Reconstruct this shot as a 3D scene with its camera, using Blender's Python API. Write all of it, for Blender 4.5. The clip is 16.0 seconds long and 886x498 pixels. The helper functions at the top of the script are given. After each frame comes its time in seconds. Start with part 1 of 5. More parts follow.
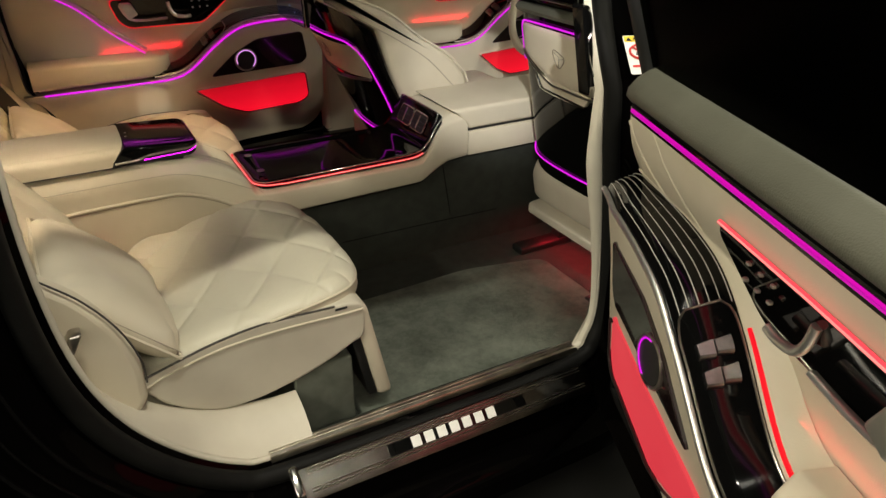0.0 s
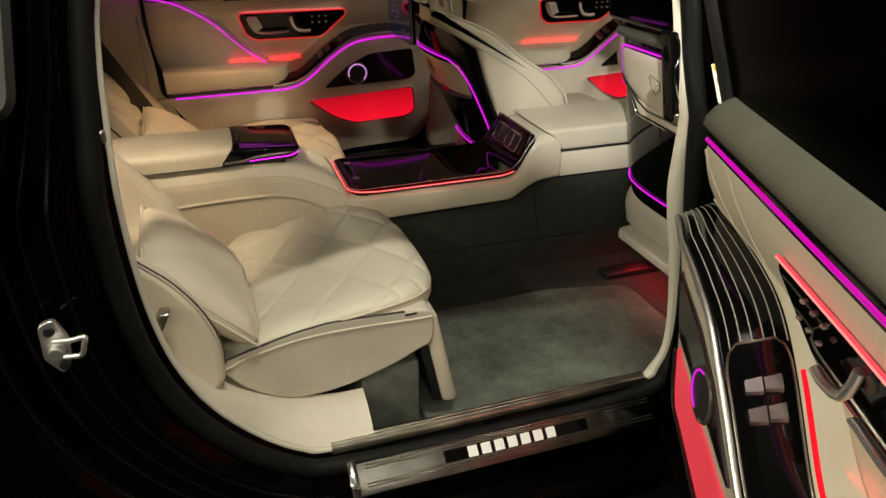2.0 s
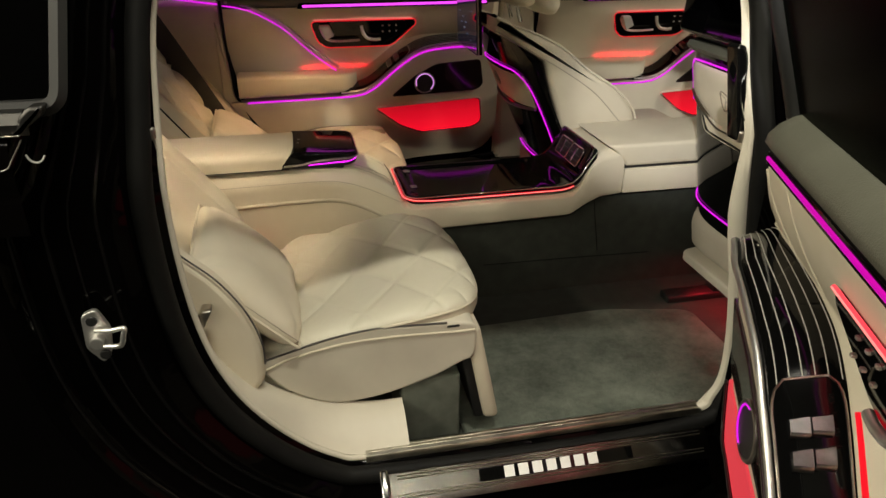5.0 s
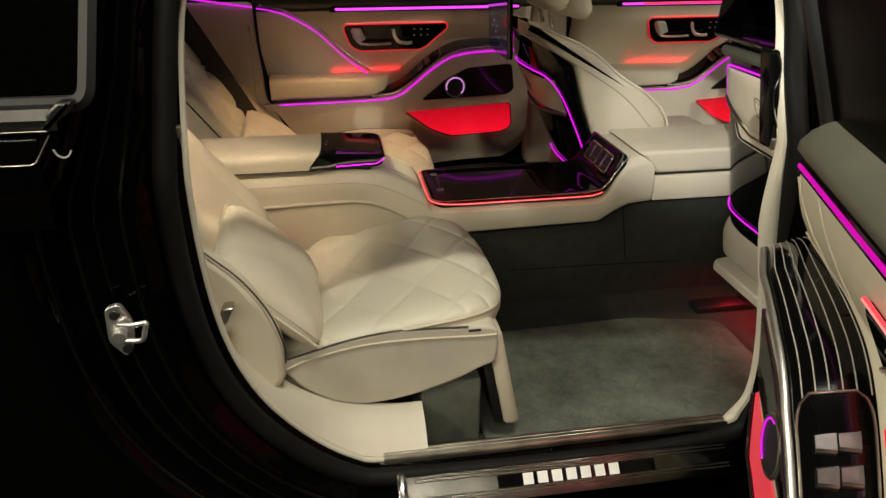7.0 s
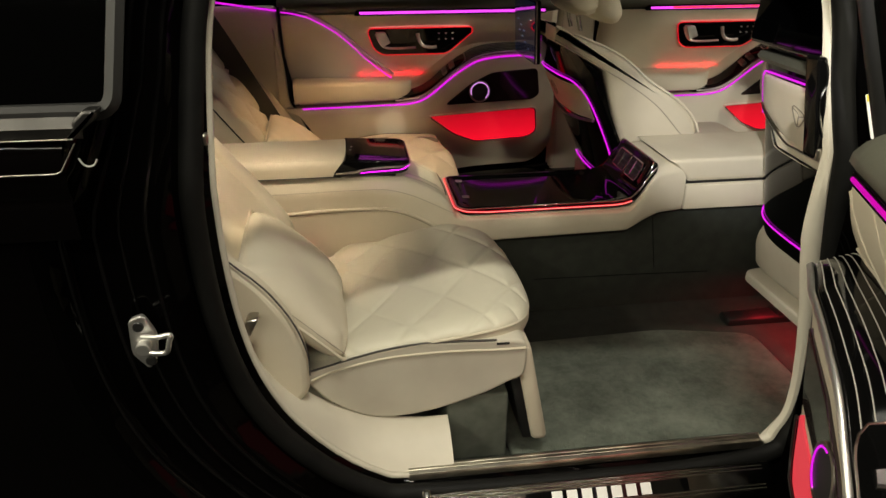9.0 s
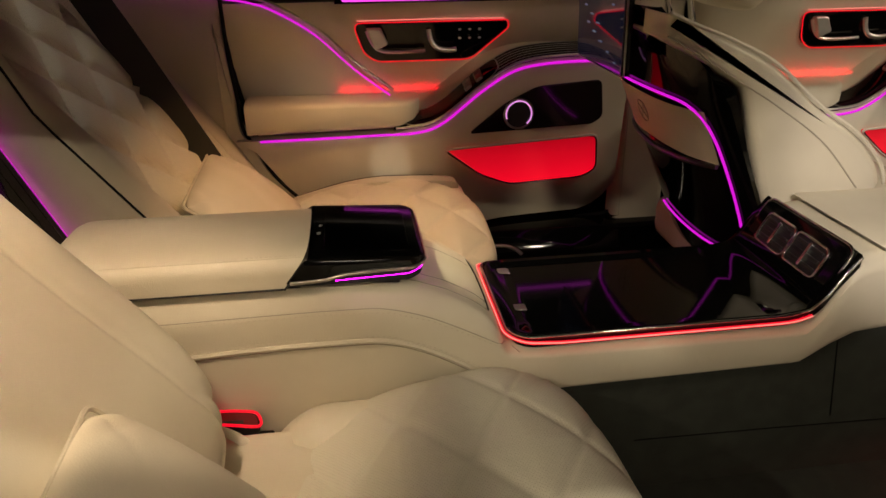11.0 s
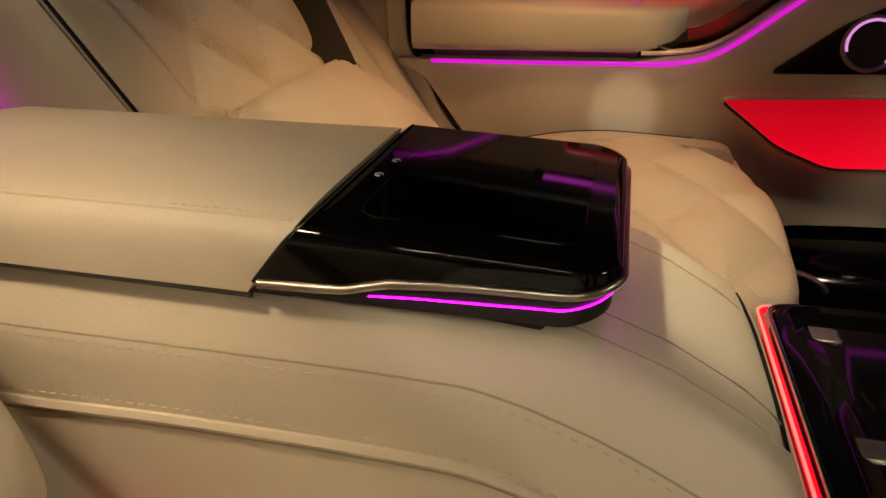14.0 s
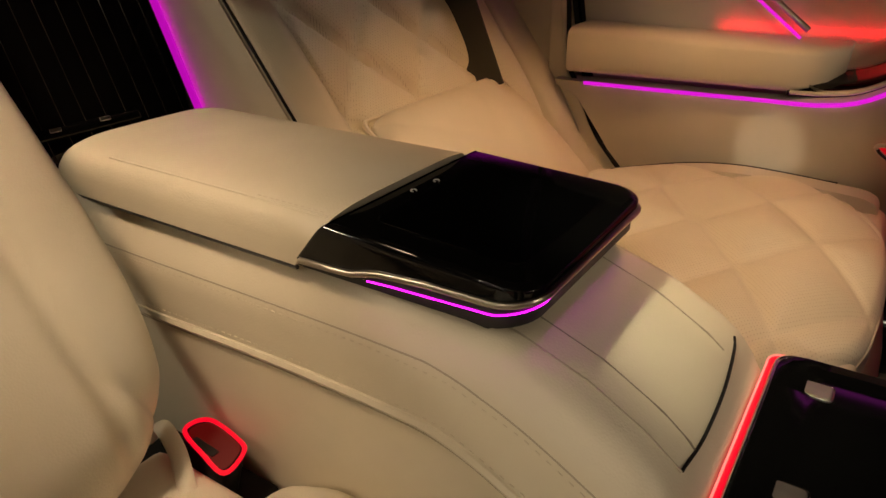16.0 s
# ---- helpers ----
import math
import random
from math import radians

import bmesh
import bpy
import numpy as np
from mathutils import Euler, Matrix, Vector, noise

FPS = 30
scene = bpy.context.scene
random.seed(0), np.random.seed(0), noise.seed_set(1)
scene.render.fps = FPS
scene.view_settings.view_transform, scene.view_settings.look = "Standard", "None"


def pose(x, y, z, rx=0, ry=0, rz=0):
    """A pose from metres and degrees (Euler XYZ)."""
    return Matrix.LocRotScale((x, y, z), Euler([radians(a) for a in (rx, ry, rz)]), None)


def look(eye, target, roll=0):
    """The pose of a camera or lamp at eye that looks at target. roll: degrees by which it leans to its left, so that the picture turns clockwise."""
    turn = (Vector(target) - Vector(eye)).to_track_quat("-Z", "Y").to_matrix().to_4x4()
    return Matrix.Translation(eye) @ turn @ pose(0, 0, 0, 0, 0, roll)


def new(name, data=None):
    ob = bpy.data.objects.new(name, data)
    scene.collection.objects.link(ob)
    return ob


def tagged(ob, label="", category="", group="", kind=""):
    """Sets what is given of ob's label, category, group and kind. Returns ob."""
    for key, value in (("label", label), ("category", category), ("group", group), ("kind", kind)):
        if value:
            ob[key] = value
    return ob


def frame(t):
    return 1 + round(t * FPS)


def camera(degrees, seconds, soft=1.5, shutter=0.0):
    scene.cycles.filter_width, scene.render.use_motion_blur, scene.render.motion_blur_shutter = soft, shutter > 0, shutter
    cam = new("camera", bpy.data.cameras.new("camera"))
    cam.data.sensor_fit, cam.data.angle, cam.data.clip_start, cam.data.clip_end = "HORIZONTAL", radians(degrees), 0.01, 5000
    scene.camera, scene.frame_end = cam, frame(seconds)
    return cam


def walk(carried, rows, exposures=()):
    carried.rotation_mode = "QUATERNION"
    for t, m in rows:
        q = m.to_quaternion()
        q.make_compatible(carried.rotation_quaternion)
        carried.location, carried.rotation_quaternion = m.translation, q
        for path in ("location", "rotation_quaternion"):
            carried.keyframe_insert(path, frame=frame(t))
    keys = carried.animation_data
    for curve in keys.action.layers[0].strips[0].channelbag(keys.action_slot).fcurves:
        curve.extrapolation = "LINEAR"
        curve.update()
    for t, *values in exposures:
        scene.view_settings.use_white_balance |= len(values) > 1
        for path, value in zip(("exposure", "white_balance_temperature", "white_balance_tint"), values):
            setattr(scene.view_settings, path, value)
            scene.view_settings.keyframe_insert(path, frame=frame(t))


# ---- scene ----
cam = camera(65.1, 16.0)
PATH = [
    (0, (-0.162, -0.938, 1.288), (0.677, 0.608, 0.338), -0.1),
    (0.5, (-0.145, -0.962, 1.292), (0.617, 0.629, 0.35), -0.0),
    (1, (-0.136, -0.98, 1.293), (0.551, 0.652, 0.363), -0.0),
    (1.5, (-0.121, -0.988, 1.294), (0.495, 0.679, 0.377), -0.1),
    (2, (-0.113, -0.995, 1.295), (0.45, 0.698, 0.391), -0.1),
    (2.5, (-0.11, -0.997, 1.292), (0.414, 0.713, 0.397), -0.1),
    (3, (-0.106, -0.999, 1.289), (0.383, 0.724, 0.4), -0.1),
    (3.5, (-0.096, -0.996, 1.287), (0.358, 0.74, 0.403), -0.1),
    (4, (-0.082, -0.992, 1.287), (0.34, 0.754, 0.407), -0.1),
    (6.5, (-0.047, -0.988, 1.275), (0.252, 0.792, 0.414), -0.1),
    (7, (-0.045, -0.987, 1.276), (0.235, 0.798, 0.418), -0.1),
    (7.5, (-0.041, -0.985, 1.274), (0.224, 0.803, 0.419), -0.2),
    (8, (-0.04, -0.984, 1.273), (0.214, 0.807, 0.418), -0.2),
    (8.5, (-0.044, -0.979, 1.272), (0.197, 0.814, 0.42), -0.2),
    (9, (-0.06, -0.949, 1.275), (0.172, 0.846, 0.424), -0.2),
    (9.5, (-0.099, -0.811, 1.285), (0.126, 0.986, 0.437), -0.1),
    (9.7, (-0.119, -0.736, 1.29), (0.106, 1.062, 0.443), -0.2),
    (11.8, (0.032, 0.119, 1.026), (0.271, 1.916, 0.182), -0.6),
    (12, (0.025, 0.161, 1.002), (0.253, 1.959, 0.157), -0.5),
    (12.5, (0.003, 0.244, 0.94), (0.113, 2.056, 0.1), -0.5),
    (13, (0.005, 0.331, 0.898), (-0.065, 2.144, 0.058), -0.6),
    (13.5, (0.026, 0.371, 0.898), (-0.229, 2.166, 0.052), -0.6),
    (14, (0.06, 0.391, 0.892), (-0.388, 2.142, 0.036), -0.6),
    (14.5, (0.117, 0.394, 0.899), (-0.519, 2.081, 0.033), -0.6),
    (15, (0.154, 0.391, 0.908), (-0.635, 2.013, 0.043), -0.7),
    (15.5, (0.183, 0.39, 0.915), (-0.734, 1.943, 0.052), -0.6),
    (16, (0.22, 0.361, 0.941), (-0.782, 1.866, 0.086), -0.6),
]
walk(cam, [(t, look(eye, target, roll)) for t, eye, target, roll in PATH],
     [(0, -0.05, 6250, 9), (9.7, -0.05, 6250, 9), (11.8, -0.22, 7250, 19), (16, -0.22, 7250, 19)])

# ---- world, lamps ----
world = bpy.data.worlds.new("night_hall")
scene.world = world
world.use_nodes = True
world.node_tree.nodes["Background"].inputs[0].default_value = (0.55, 0.62, 0.5, 1)
world.node_tree.nodes["Background"].inputs[1].default_value = 0.0015


def area(name, at, to, sx, sy, watts, colour):
    d = bpy.data.lights.new(name, "AREA")
    d.shape, d.size, d.size_y, d.energy, d.color = "RECTANGLE", sx, sy, watts, colour
    ob = new(name, d)
    ob.matrix_world = look(at, to)
    return ob


def spot(name, at, to, watts, colour, angle, radius=0.02):
    d = bpy.data.lights.new(name, "SPOT")
    d.energy, d.color, d.spot_size, d.spot_blend, d.shadow_soft_size = watts, colour, radians(angle), 0.7, radius
    ob = new(name, d)
    ob.matrix_world = look(at, to)
    return ob


WARM = (1.0, 0.90, 0.68)
area("hall_lamp_right", (0.25, -0.62, 3.5), (0.25, -0.5, 0), 0.7, 0.12, 55, (1.0, 0.92, 0.74))
area("hall_lamp_right_rear", (-3.2, -1.3, 3.2), (0.4, -0.5, 0.7), 1.8, 0.08, 140, WARM)
area("hall_lamp_right_far", (-1.1, -4.93, 4.6), (-1.0, 0.3, 0.6), 4.6, 0.03, 118, WARM)
area("hall_lamp_left", (0.4, 3.3, 3.5), (0.3, 1.5, 0.5), 1.2, 0.3, 16, WARM)
area("hall_lamp_front", (4.2, 0.4, 2.95), (0.8, 0.9, 0.85), 1.4, 0.2, 44, WARM)
spot("hall_spot_front", (1.5, -2.4, 2.15), (0.85, 1.1, 0.85), 120, WARM, 30, 0.12)
# Added fill with a narrow cone: brightens the front console box alone.
spot("box_fill_spot", (-1.0, -2.4, 2.5), (1.02, 0.92, 0.74), 520, (1.0, 0.95, 0.88), 9.5, 0.03)
spot("reading_lamp", (0.10, 1.22, 1.37), (-0.06, 1.19, 0.65), 14.5, (1.0, 0.57, 0.25), 68)
# Added narrow spot, no real lamp: puts the patch of light on the far door.
spot("door_patch_spot", (0.0, -2.6, 2.35), (0.070, 1.50, 0.617), 190, (1.0, 0.95, 0.78), 1.6, 0.003)
# Added unseen spot under the roof: makes the lit patch ahead of the tablet.
spot("console_patch_spot", (-0.25, 0.80, 1.385), (0.125, 0.815, 0.67), 27, (1.0, 0.95, 0.64), 15, 0.03)
# Added fill without a real fitting: brightens the near backrest and armrest.
spot("cabin_fill", (-0.40, 0.42, 1.345), (-0.36, 0.57, 0.7), 19, (1.0, 0.79, 0.54), 60, 0.05)


# ---- materials ----
def mat(name, colour, rough=0.5, metal=0.0, coat=0.0, emit=None, power=0.0):
    m = bpy.data.materials.new(name)
    m.use_nodes = True
    b = m.node_tree.nodes["Principled BSDF"]
    b.inputs["Base Color"].default_value = (*colour, 1)
    b.inputs["Roughness"].default_value = rough
    b.inputs["Metallic"].default_value = metal
    b.inputs["Coat Weight"].default_value = coat
    b.inputs["Coat Roughness"].default_value = 0.03
    if emit:
        b.inputs["Emission Color"].default_value = (*emit, 1)
        b.inputs["Emission Strength"].default_value = power
    return m


def nodes(m):
    return m.node_tree.nodes, m.node_tree.links, m.node_tree.nodes["Principled BSDF"]


def vary(m, colour2, scale, detail=4.0, lo=0.35, hi=0.65, rough2=None, octaves=0.5):
    """Mixes the base colour with a second one by noise at real-world size."""
    n, l, b = nodes(m)
    co = n.new("ShaderNodeTexCoord")
    t = n.new("ShaderNodeTexNoise")
    t.inputs["Scale"].default_value, t.inputs["Detail"].default_value, t.inputs["Roughness"].default_value = scale, detail, octaves
    l.new(co.outputs["Object"], t.inputs["Vector"])
    r = n.new("ShaderNodeMapRange")
    r.inputs["From Min"].default_value, r.inputs["From Max"].default_value = lo, hi
    l.new(t.outputs["Fac"], r.inputs["Value"])
    x = n.new("ShaderNodeMix")
    x.data_type = "RGBA"
    x.inputs[6].default_value = b.inputs["Base Color"].default_value
    x.inputs[7].default_value = (*colour2, 1)
    l.new(r.outputs["Result"], x.inputs[0])
    l.new(x.outputs[2], b.inputs["Base Color"])
    if rough2 is not None:
        y = n.new("ShaderNodeMapRange")
        y.inputs["To Min"].default_value, y.inputs["To Max"].default_value = b.inputs["Roughness"].default_value, rough2
        l.new(r.outputs["Result"], y.inputs["Value"])
        l.new(y.outputs["Result"], b.inputs["Roughness"])
    return m


def grain(m, scale, strength, kind="VORONOI", dist=0.001):
    n, l, b = nodes(m)
    co = n.new("ShaderNodeTexCoord")
    t = n.new("ShaderNodeTexVoronoi" if kind == "VORONOI" else "ShaderNodeTexNoise")
    t.inputs["Scale"].default_value = scale
    l.new(co.outputs["Object"], t.inputs["Vector"])
    u = n.new("ShaderNodeBump")
    u.inputs["Strength"].default_value, u.inputs["Distance"].default_value = strength, dist
    l.new(t.outputs["Distance" if kind == "VORONOI" else "Fac"], u.inputs["Height"])
    l.new(u.outputs["Normal"], b.inputs["Normal"])
    return m


def crease(m, scale, strength, dist):
    """Broad soft unevenness under the fine grain."""
    n, l, b = nodes(m)
    old = b.inputs["Normal"].links[0].from_socket
    co, t, u = n.new("ShaderNodeTexCoord"), n.new("ShaderNodeTexNoise"), n.new("ShaderNodeBump")
    t.inputs["Scale"].default_value, t.inputs["Detail"].default_value = scale, 3.0
    u.inputs["Strength"].default_value, u.inputs["Distance"].default_value = strength, dist
    l.new(co.outputs["Object"], t.inputs["Vector"])
    l.new(t.outputs["Fac"], u.inputs["Height"])
    l.new(old, u.inputs["Normal"])
    l.new(u.outputs["Normal"], b.inputs["Normal"])
    return m


LEATHER = grain(vary(mat("cream_leather", (0.68, 0.62, 0.49), 0.42), (0.62, 0.56, 0.43), 6.0, rough2=0.5), 520, 0.14)
PLASTIC = grain(vary(mat("cream_trim", (0.62, 0.58, 0.48), 0.5), (0.55, 0.51, 0.42), 9.0), 900, 0.12)
def perforated(m, scale, size, dark):
    """Rows of small punched holes."""
    n, l, b = nodes(m)
    co, mp, t, k, x = (n.new("ShaderNode" + w) for w in ("TexCoord", "Mapping", "TexVoronoi", "Math", "Mix"))
    t.voronoi_dimensions = "2D"
    mp.inputs["Scale"].default_value = (1.25, 1.0, 1.0)
    mp.inputs["Rotation"].default_value = (0, 0, 0.78)
    t.inputs["Scale"].default_value, t.inputs["Randomness"].default_value = scale, 0.0
    l.new(co.outputs["Object"], mp.inputs["Vector"])
    l.new(mp.outputs["Vector"], t.inputs["Vector"])
    k.operation = "LESS_THAN"
    k.inputs[1].default_value = size
    l.new(t.outputs["Distance"], k.inputs[0])
    x.data_type = "RGBA"
    x.inputs[6].default_value = b.inputs["Base Color"].default_value
    x.inputs[7].default_value = (*dark, 1)
    l.new(k.outputs[0], x.inputs[0])
    l.new(x.outputs[2], b.inputs["Base Color"])
    return m


SUEDE = perforated(grain(mat("perforated_leather", (0.67, 0.635, 0.51), 0.48), 420, 0.2), 250, 0.15, (0.50, 0.45, 0.35))
OLIVE = grain(vary(mat("olive_grey_leather", (0.105, 0.105, 0.08), 0.5), (0.085, 0.085, 0.064), 8.0), 420, 0.25)
CARPET = grain(vary(mat("dark_green_carpet", (0.038, 0.043, 0.034), 0.95), (0.028, 0.032, 0.025), 30), 700, 0.6, "NOISE", 0.004)
# Carpet copy made lighter: lamp light on the riser is put into the colour.
LIT_CARPET = grain(vary(mat("lit_riser_carpet", (0.12, 0.13, 0.105), 0.95), (0.085, 0.095, 0.075), 30), 700, 0.5, "NOISE", 0.003)
MAT_PILE = grain(vary(mat("velour_mat", (0.24, 0.27, 0.22), 0.9), (0.09, 0.105, 0.083), 8, 15, 0.36, 0.64, None, 0.78), 500, 1.0, "NOISE", 0.008)
GLOSS = mat("piano_black", (0.0025, 0.0025, 0.0025), 0.06)
GLOSS.node_tree.nodes["Principled BSDF"].inputs["Specular IOR Level"].default_value = 0.30
PANE = mat("black_window_glass", (0.001, 0.001, 0.001), 0.008)
PAINT = vary(mat("black_paint", (0.0008, 0.0008, 0.0008), 0.05), (0.0016, 0.0013, 0.0013), 3)
PAINT.node_tree.nodes["Principled BSDF"].inputs["Specular IOR Level"].default_value = 0.06
RUBBER = vary(mat("black_rubber", (0.004, 0.004, 0.004), 0.6), (0.007, 0.007, 0.0065), 20)
RUBBER.node_tree.nodes["Principled BSDF"].inputs["Specular IOR Level"].default_value = 0.16
SURROUND = vary(mat("grey_surround", (0.007, 0.007, 0.0068), 0.6), (0.005, 0.005, 0.0048), 30)
MOULDING = vary(mat("satin_moulding", (0.10, 0.098, 0.094), 0.42, 1.0), (0.08, 0.078, 0.075), 30)
BEAD = vary(mat("gloss_black_bead", (0.002, 0.002, 0.002), 0.16), (0.004, 0.0035, 0.0035), 25)
DARK = mat("dark_plastic", (0.012, 0.012, 0.012), 0.4)
SMOKED = mat("smoked_speaker_panel", (0.02, 0.012, 0.012), 0.12, 0, 0.6)
CHROME = vary(mat("polished_chrome", (0.75, 0.74, 0.70), 0.12, 1.0), (0.6, 0.59, 0.55), 40)
SEAMC = mat("leather_crease", (0.40, 0.35, 0.265), 0.6)
SATIN = grain(vary(mat("brushed_steel", (0.50, 0.47, 0.41), 0.28, 1.0), (0.40, 0.37, 0.32), 50), 300, 0.1, "NOISE")
SCUFF = grain(vary(mat("worn_scuff_steel", (0.60, 0.565, 0.48), 0.28, 1.0), (0.34, 0.315, 0.265), 16), 260, 0.12, "NOISE")
DARKSTEEL = vary(mat("dark_steel", (0.16, 0.152, 0.14), 0.24, 1.0), (0.10, 0.095, 0.088), 30)
# Dark red with weak emission, imitating the rim's light inside the buckle mouth.
RED_GLOW = mat("buckle_red_glow", (0.04, 0.001, 0.001), 0.6, emit=(0.6, 0.0, 0.004), power=0.13)
EMBLEM = mat("relief_emblem", (0.24, 0.205, 0.155), 0.4)
STITCH = mat("stitch_thread", (0.57, 0.50, 0.385), 0.8)
PIPING = mat("dark_piping", (0.05, 0.045, 0.04), 0.5)
BELT = grain(mat("belt_webbing", (0.045, 0.045, 0.036), 0.8), 900, 0.6)
MAGENTA = mat("magenta_light", (0.2, 0.0, 0.2), 0.4, emit=(0.76, 0.012, 0.78), power=1.0)
STRIP = mat("deep_magenta_light", (0.2, 0.0, 0.2), 0.3, emit=(0.52, 0.004, 0.52), power=1.0)
STRIP_LIT = mat("bright_strip_light", (0.2, 0.0, 0.2), 0.3, emit=(0.90, 0.07, 0.90), power=1.25)
BRIGHT = vary(mat("bright_trim_metal", (0.80, 0.79, 0.76), 0.42, 1.0), (0.7, 0.69, 0.66), 30)
ROCKER = vary(mat("brushed_rocker", (0.30, 0.285, 0.285), 0.28, 1.0), (0.22, 0.21, 0.21), 60)
LINE = mat("bright_magenta_line", (0.2, 0.0, 0.2), 0.4, emit=(0.80, 0.006, 0.80), power=9.0)
CORE = mat("red_light_core", (0.4, 0.1, 0.1), 0.4, emit=(1.0, 0.26, 0.22), power=1.15)
PINLINE = mat("pale_inlay", (0.42, 0.40, 0.36), 0.4)
MAGENTA_STRONG = mat("strong_magenta_light", (0.2, 0.0, 0.2), 0.4, emit=(0.74, 0.02, 0.84), power=5.5)
PALE = mat("pale_magenta_light", (0.3, 0.2, 0.3), 0.4, emit=(0.90, 0.36, 0.95), power=0.9)
RED = mat("red_light", (0.3, 0.0, 0.0), 0.4, emit=(1.0, 0.03, 0.05), power=1.6)
PINK = mat("hot_red_light", (0.15, 0.0, 0.0), 0.6, emit=(1.0, 0.005, 0.026), power=1.1)
RECESS = mat("recess_red_light", (0.3, 0.0, 0.0), 0.4, emit=(1.0, 0.006, 0.02), power=0.85)
STRIP_NEAR = mat("dim_magenta_light", (0.2, 0.0, 0.1), 0.25, emit=(0.52, 0.003, 0.36), power=0.95)
ROSE = mat("rose_light", (0.3, 0.05, 0.05), 0.4, emit=(1.0, 0.045, 0.075), power=1.1)
# Both pocket panels emit in place of the LED light that falls on them.
POCKET_NEAR = vary(mat("rose_glow_pocket", (0.38, 0.06, 0.07), 0.4, emit=(0.80, 0.040, 0.060), power=0.75), (0.30, 0.04, 0.05), 8)
POCKET = vary(mat("red_glow_pocket", (0.38, 0.02, 0.03), 0.5, emit=(1.0, 0.004, 0.022), power=0.68), (0.32, 0.015, 0.02), 8)


def emit_by_height(m, z0, z1, low, high):
    """Emission that imitates hidden LED light: strong at a panel's foot, weaker at its top."""
    n, l, b = nodes(m)
    co, sep, r = n.new("ShaderNodeTexCoord"), n.new("ShaderNodeSeparateXYZ"), n.new("ShaderNodeMapRange")
    r.inputs["From Min"].default_value, r.inputs["From Max"].default_value = z0, z1
    r.inputs["To Min"].default_value, r.inputs["To Max"].default_value = low, high
    l.new(co.outputs["Object"], sep.inputs["Vector"])
    l.new(sep.outputs["Z"], r.inputs["Value"])
    l.new(r.outputs["Result"], b.inputs["Emission Strength"])
    return m


emit_by_height(POCKET, 0.56, 0.665, 0.95, 0.42)
SCREEN = mat("screen_glass", (0.0012, 0.0012, 0.0014), 0.04)
WHITE = mat("white_print", (0.8, 0.8, 0.78), 0.5)
YELLOW = mat("yellow_print", (0.75, 0.55, 0.02), 0.5)
REDINK = mat("red_print", (0.6, 0.03, 0.03), 0.5)
ASPHALT = grain(vary(mat("dark_floor", (0.004, 0.004, 0.0038), 0.6), (0.007, 0.007, 0.0063), 4), 60, 0.3, "NOISE")

crease(LEATHER, 16, 0.35, 0.004)
crease(SUEDE, 18, 0.35, 0.004)
crease(OLIVE, 14, 0.3, 0.004)
crease(PLASTIC, 7, 0.15, 0.004)
grain(PAINT, 13, 0.3, "NOISE", 0.005)
crease(MAT_PILE, 45, 0.6, 0.006)


def glass(name, tint, gloss_rough=0.02, ior=1.16):
    m = bpy.data.materials.new(name)
    m.use_nodes = True
    n, l = m.node_tree.nodes, m.node_tree.links
    out = n["Material Output"]
    n.remove(n["Principled BSDF"])
    a, g, f, x = n.new("ShaderNodeBsdfTransparent"), n.new("ShaderNodeBsdfGlossy"), n.new("ShaderNodeFresnel"), n.new("ShaderNodeMixShader")
    a.inputs[0].default_value = (*tint, 1)
    g.inputs["Roughness"].default_value = gloss_rough
    f.inputs[0].default_value = ior
    l.new(f.outputs[0], x.inputs[0])
    l.new(a.outputs[0], x.inputs[1])
    l.new(g.outputs[0], x.inputs[2])
    l.new(x.outputs[0], out.inputs[0])
    return m


TINTED = glass("tinted_glass", (0.02, 0.023, 0.016), 0.25, 1.05)


# ---- mesh helpers ----
def finish(verts, faces, sharp=35):
    me = bpy.data.meshes.new("m")
    me.from_pydata([tuple(v) for v in verts], [], faces)
    bm = bmesh.new()
    bm.from_mesh(me)
    bmesh.ops.remove_doubles(bm, verts=bm.verts, dist=1e-6)
    bmesh.ops.recalc_face_normals(bm, faces=bm.faces)
    bm.to_mesh(me)
    bm.free()
    me.shade_smooth()
    me.set_sharp_from_angle(angle=radians(sharp))
    for f in me.polygons:
        if len(f.vertices) > 8:
            f.use_smooth = False
    return me


def from_bm(bm, sharp=35):
    me = bpy.data.meshes.new("m")
    bmesh.ops.recalc_face_normals(bm, faces=bm.faces)
    bm.to_mesh(me)
    bm.free()
    me.shade_smooth()
    me.set_sharp_from_angle(angle=radians(sharp))
    return me


def thing(name, at, label, category, group="", kind=""):
    ob = new(name)
    ob.location = at
    ob.empty_display_size = 0.05
    return tagged(ob, label, category, group, kind)


def part(name, me, material, parent=None, label="", m=None):
    """One mesh, in world coordinates (or in those of m), under its thing."""
    if m is not None:
        me.transform(m)
        if m.determinant() < 0:
            me.flip_normals()
    me.name = name
    me.materials.append(material)
    ob = new(name, me)
    if parent is not None:
        ob.parent = parent
        ob.matrix_parent_inverse = Matrix.Translation(-parent.location)
    if label:
        ob["label"] = label
    return ob


def solo(name, me, material, label, category, group="", kind="", m=None):
    return tagged(part(name, me, material, None, "", m), label, category, group, kind)


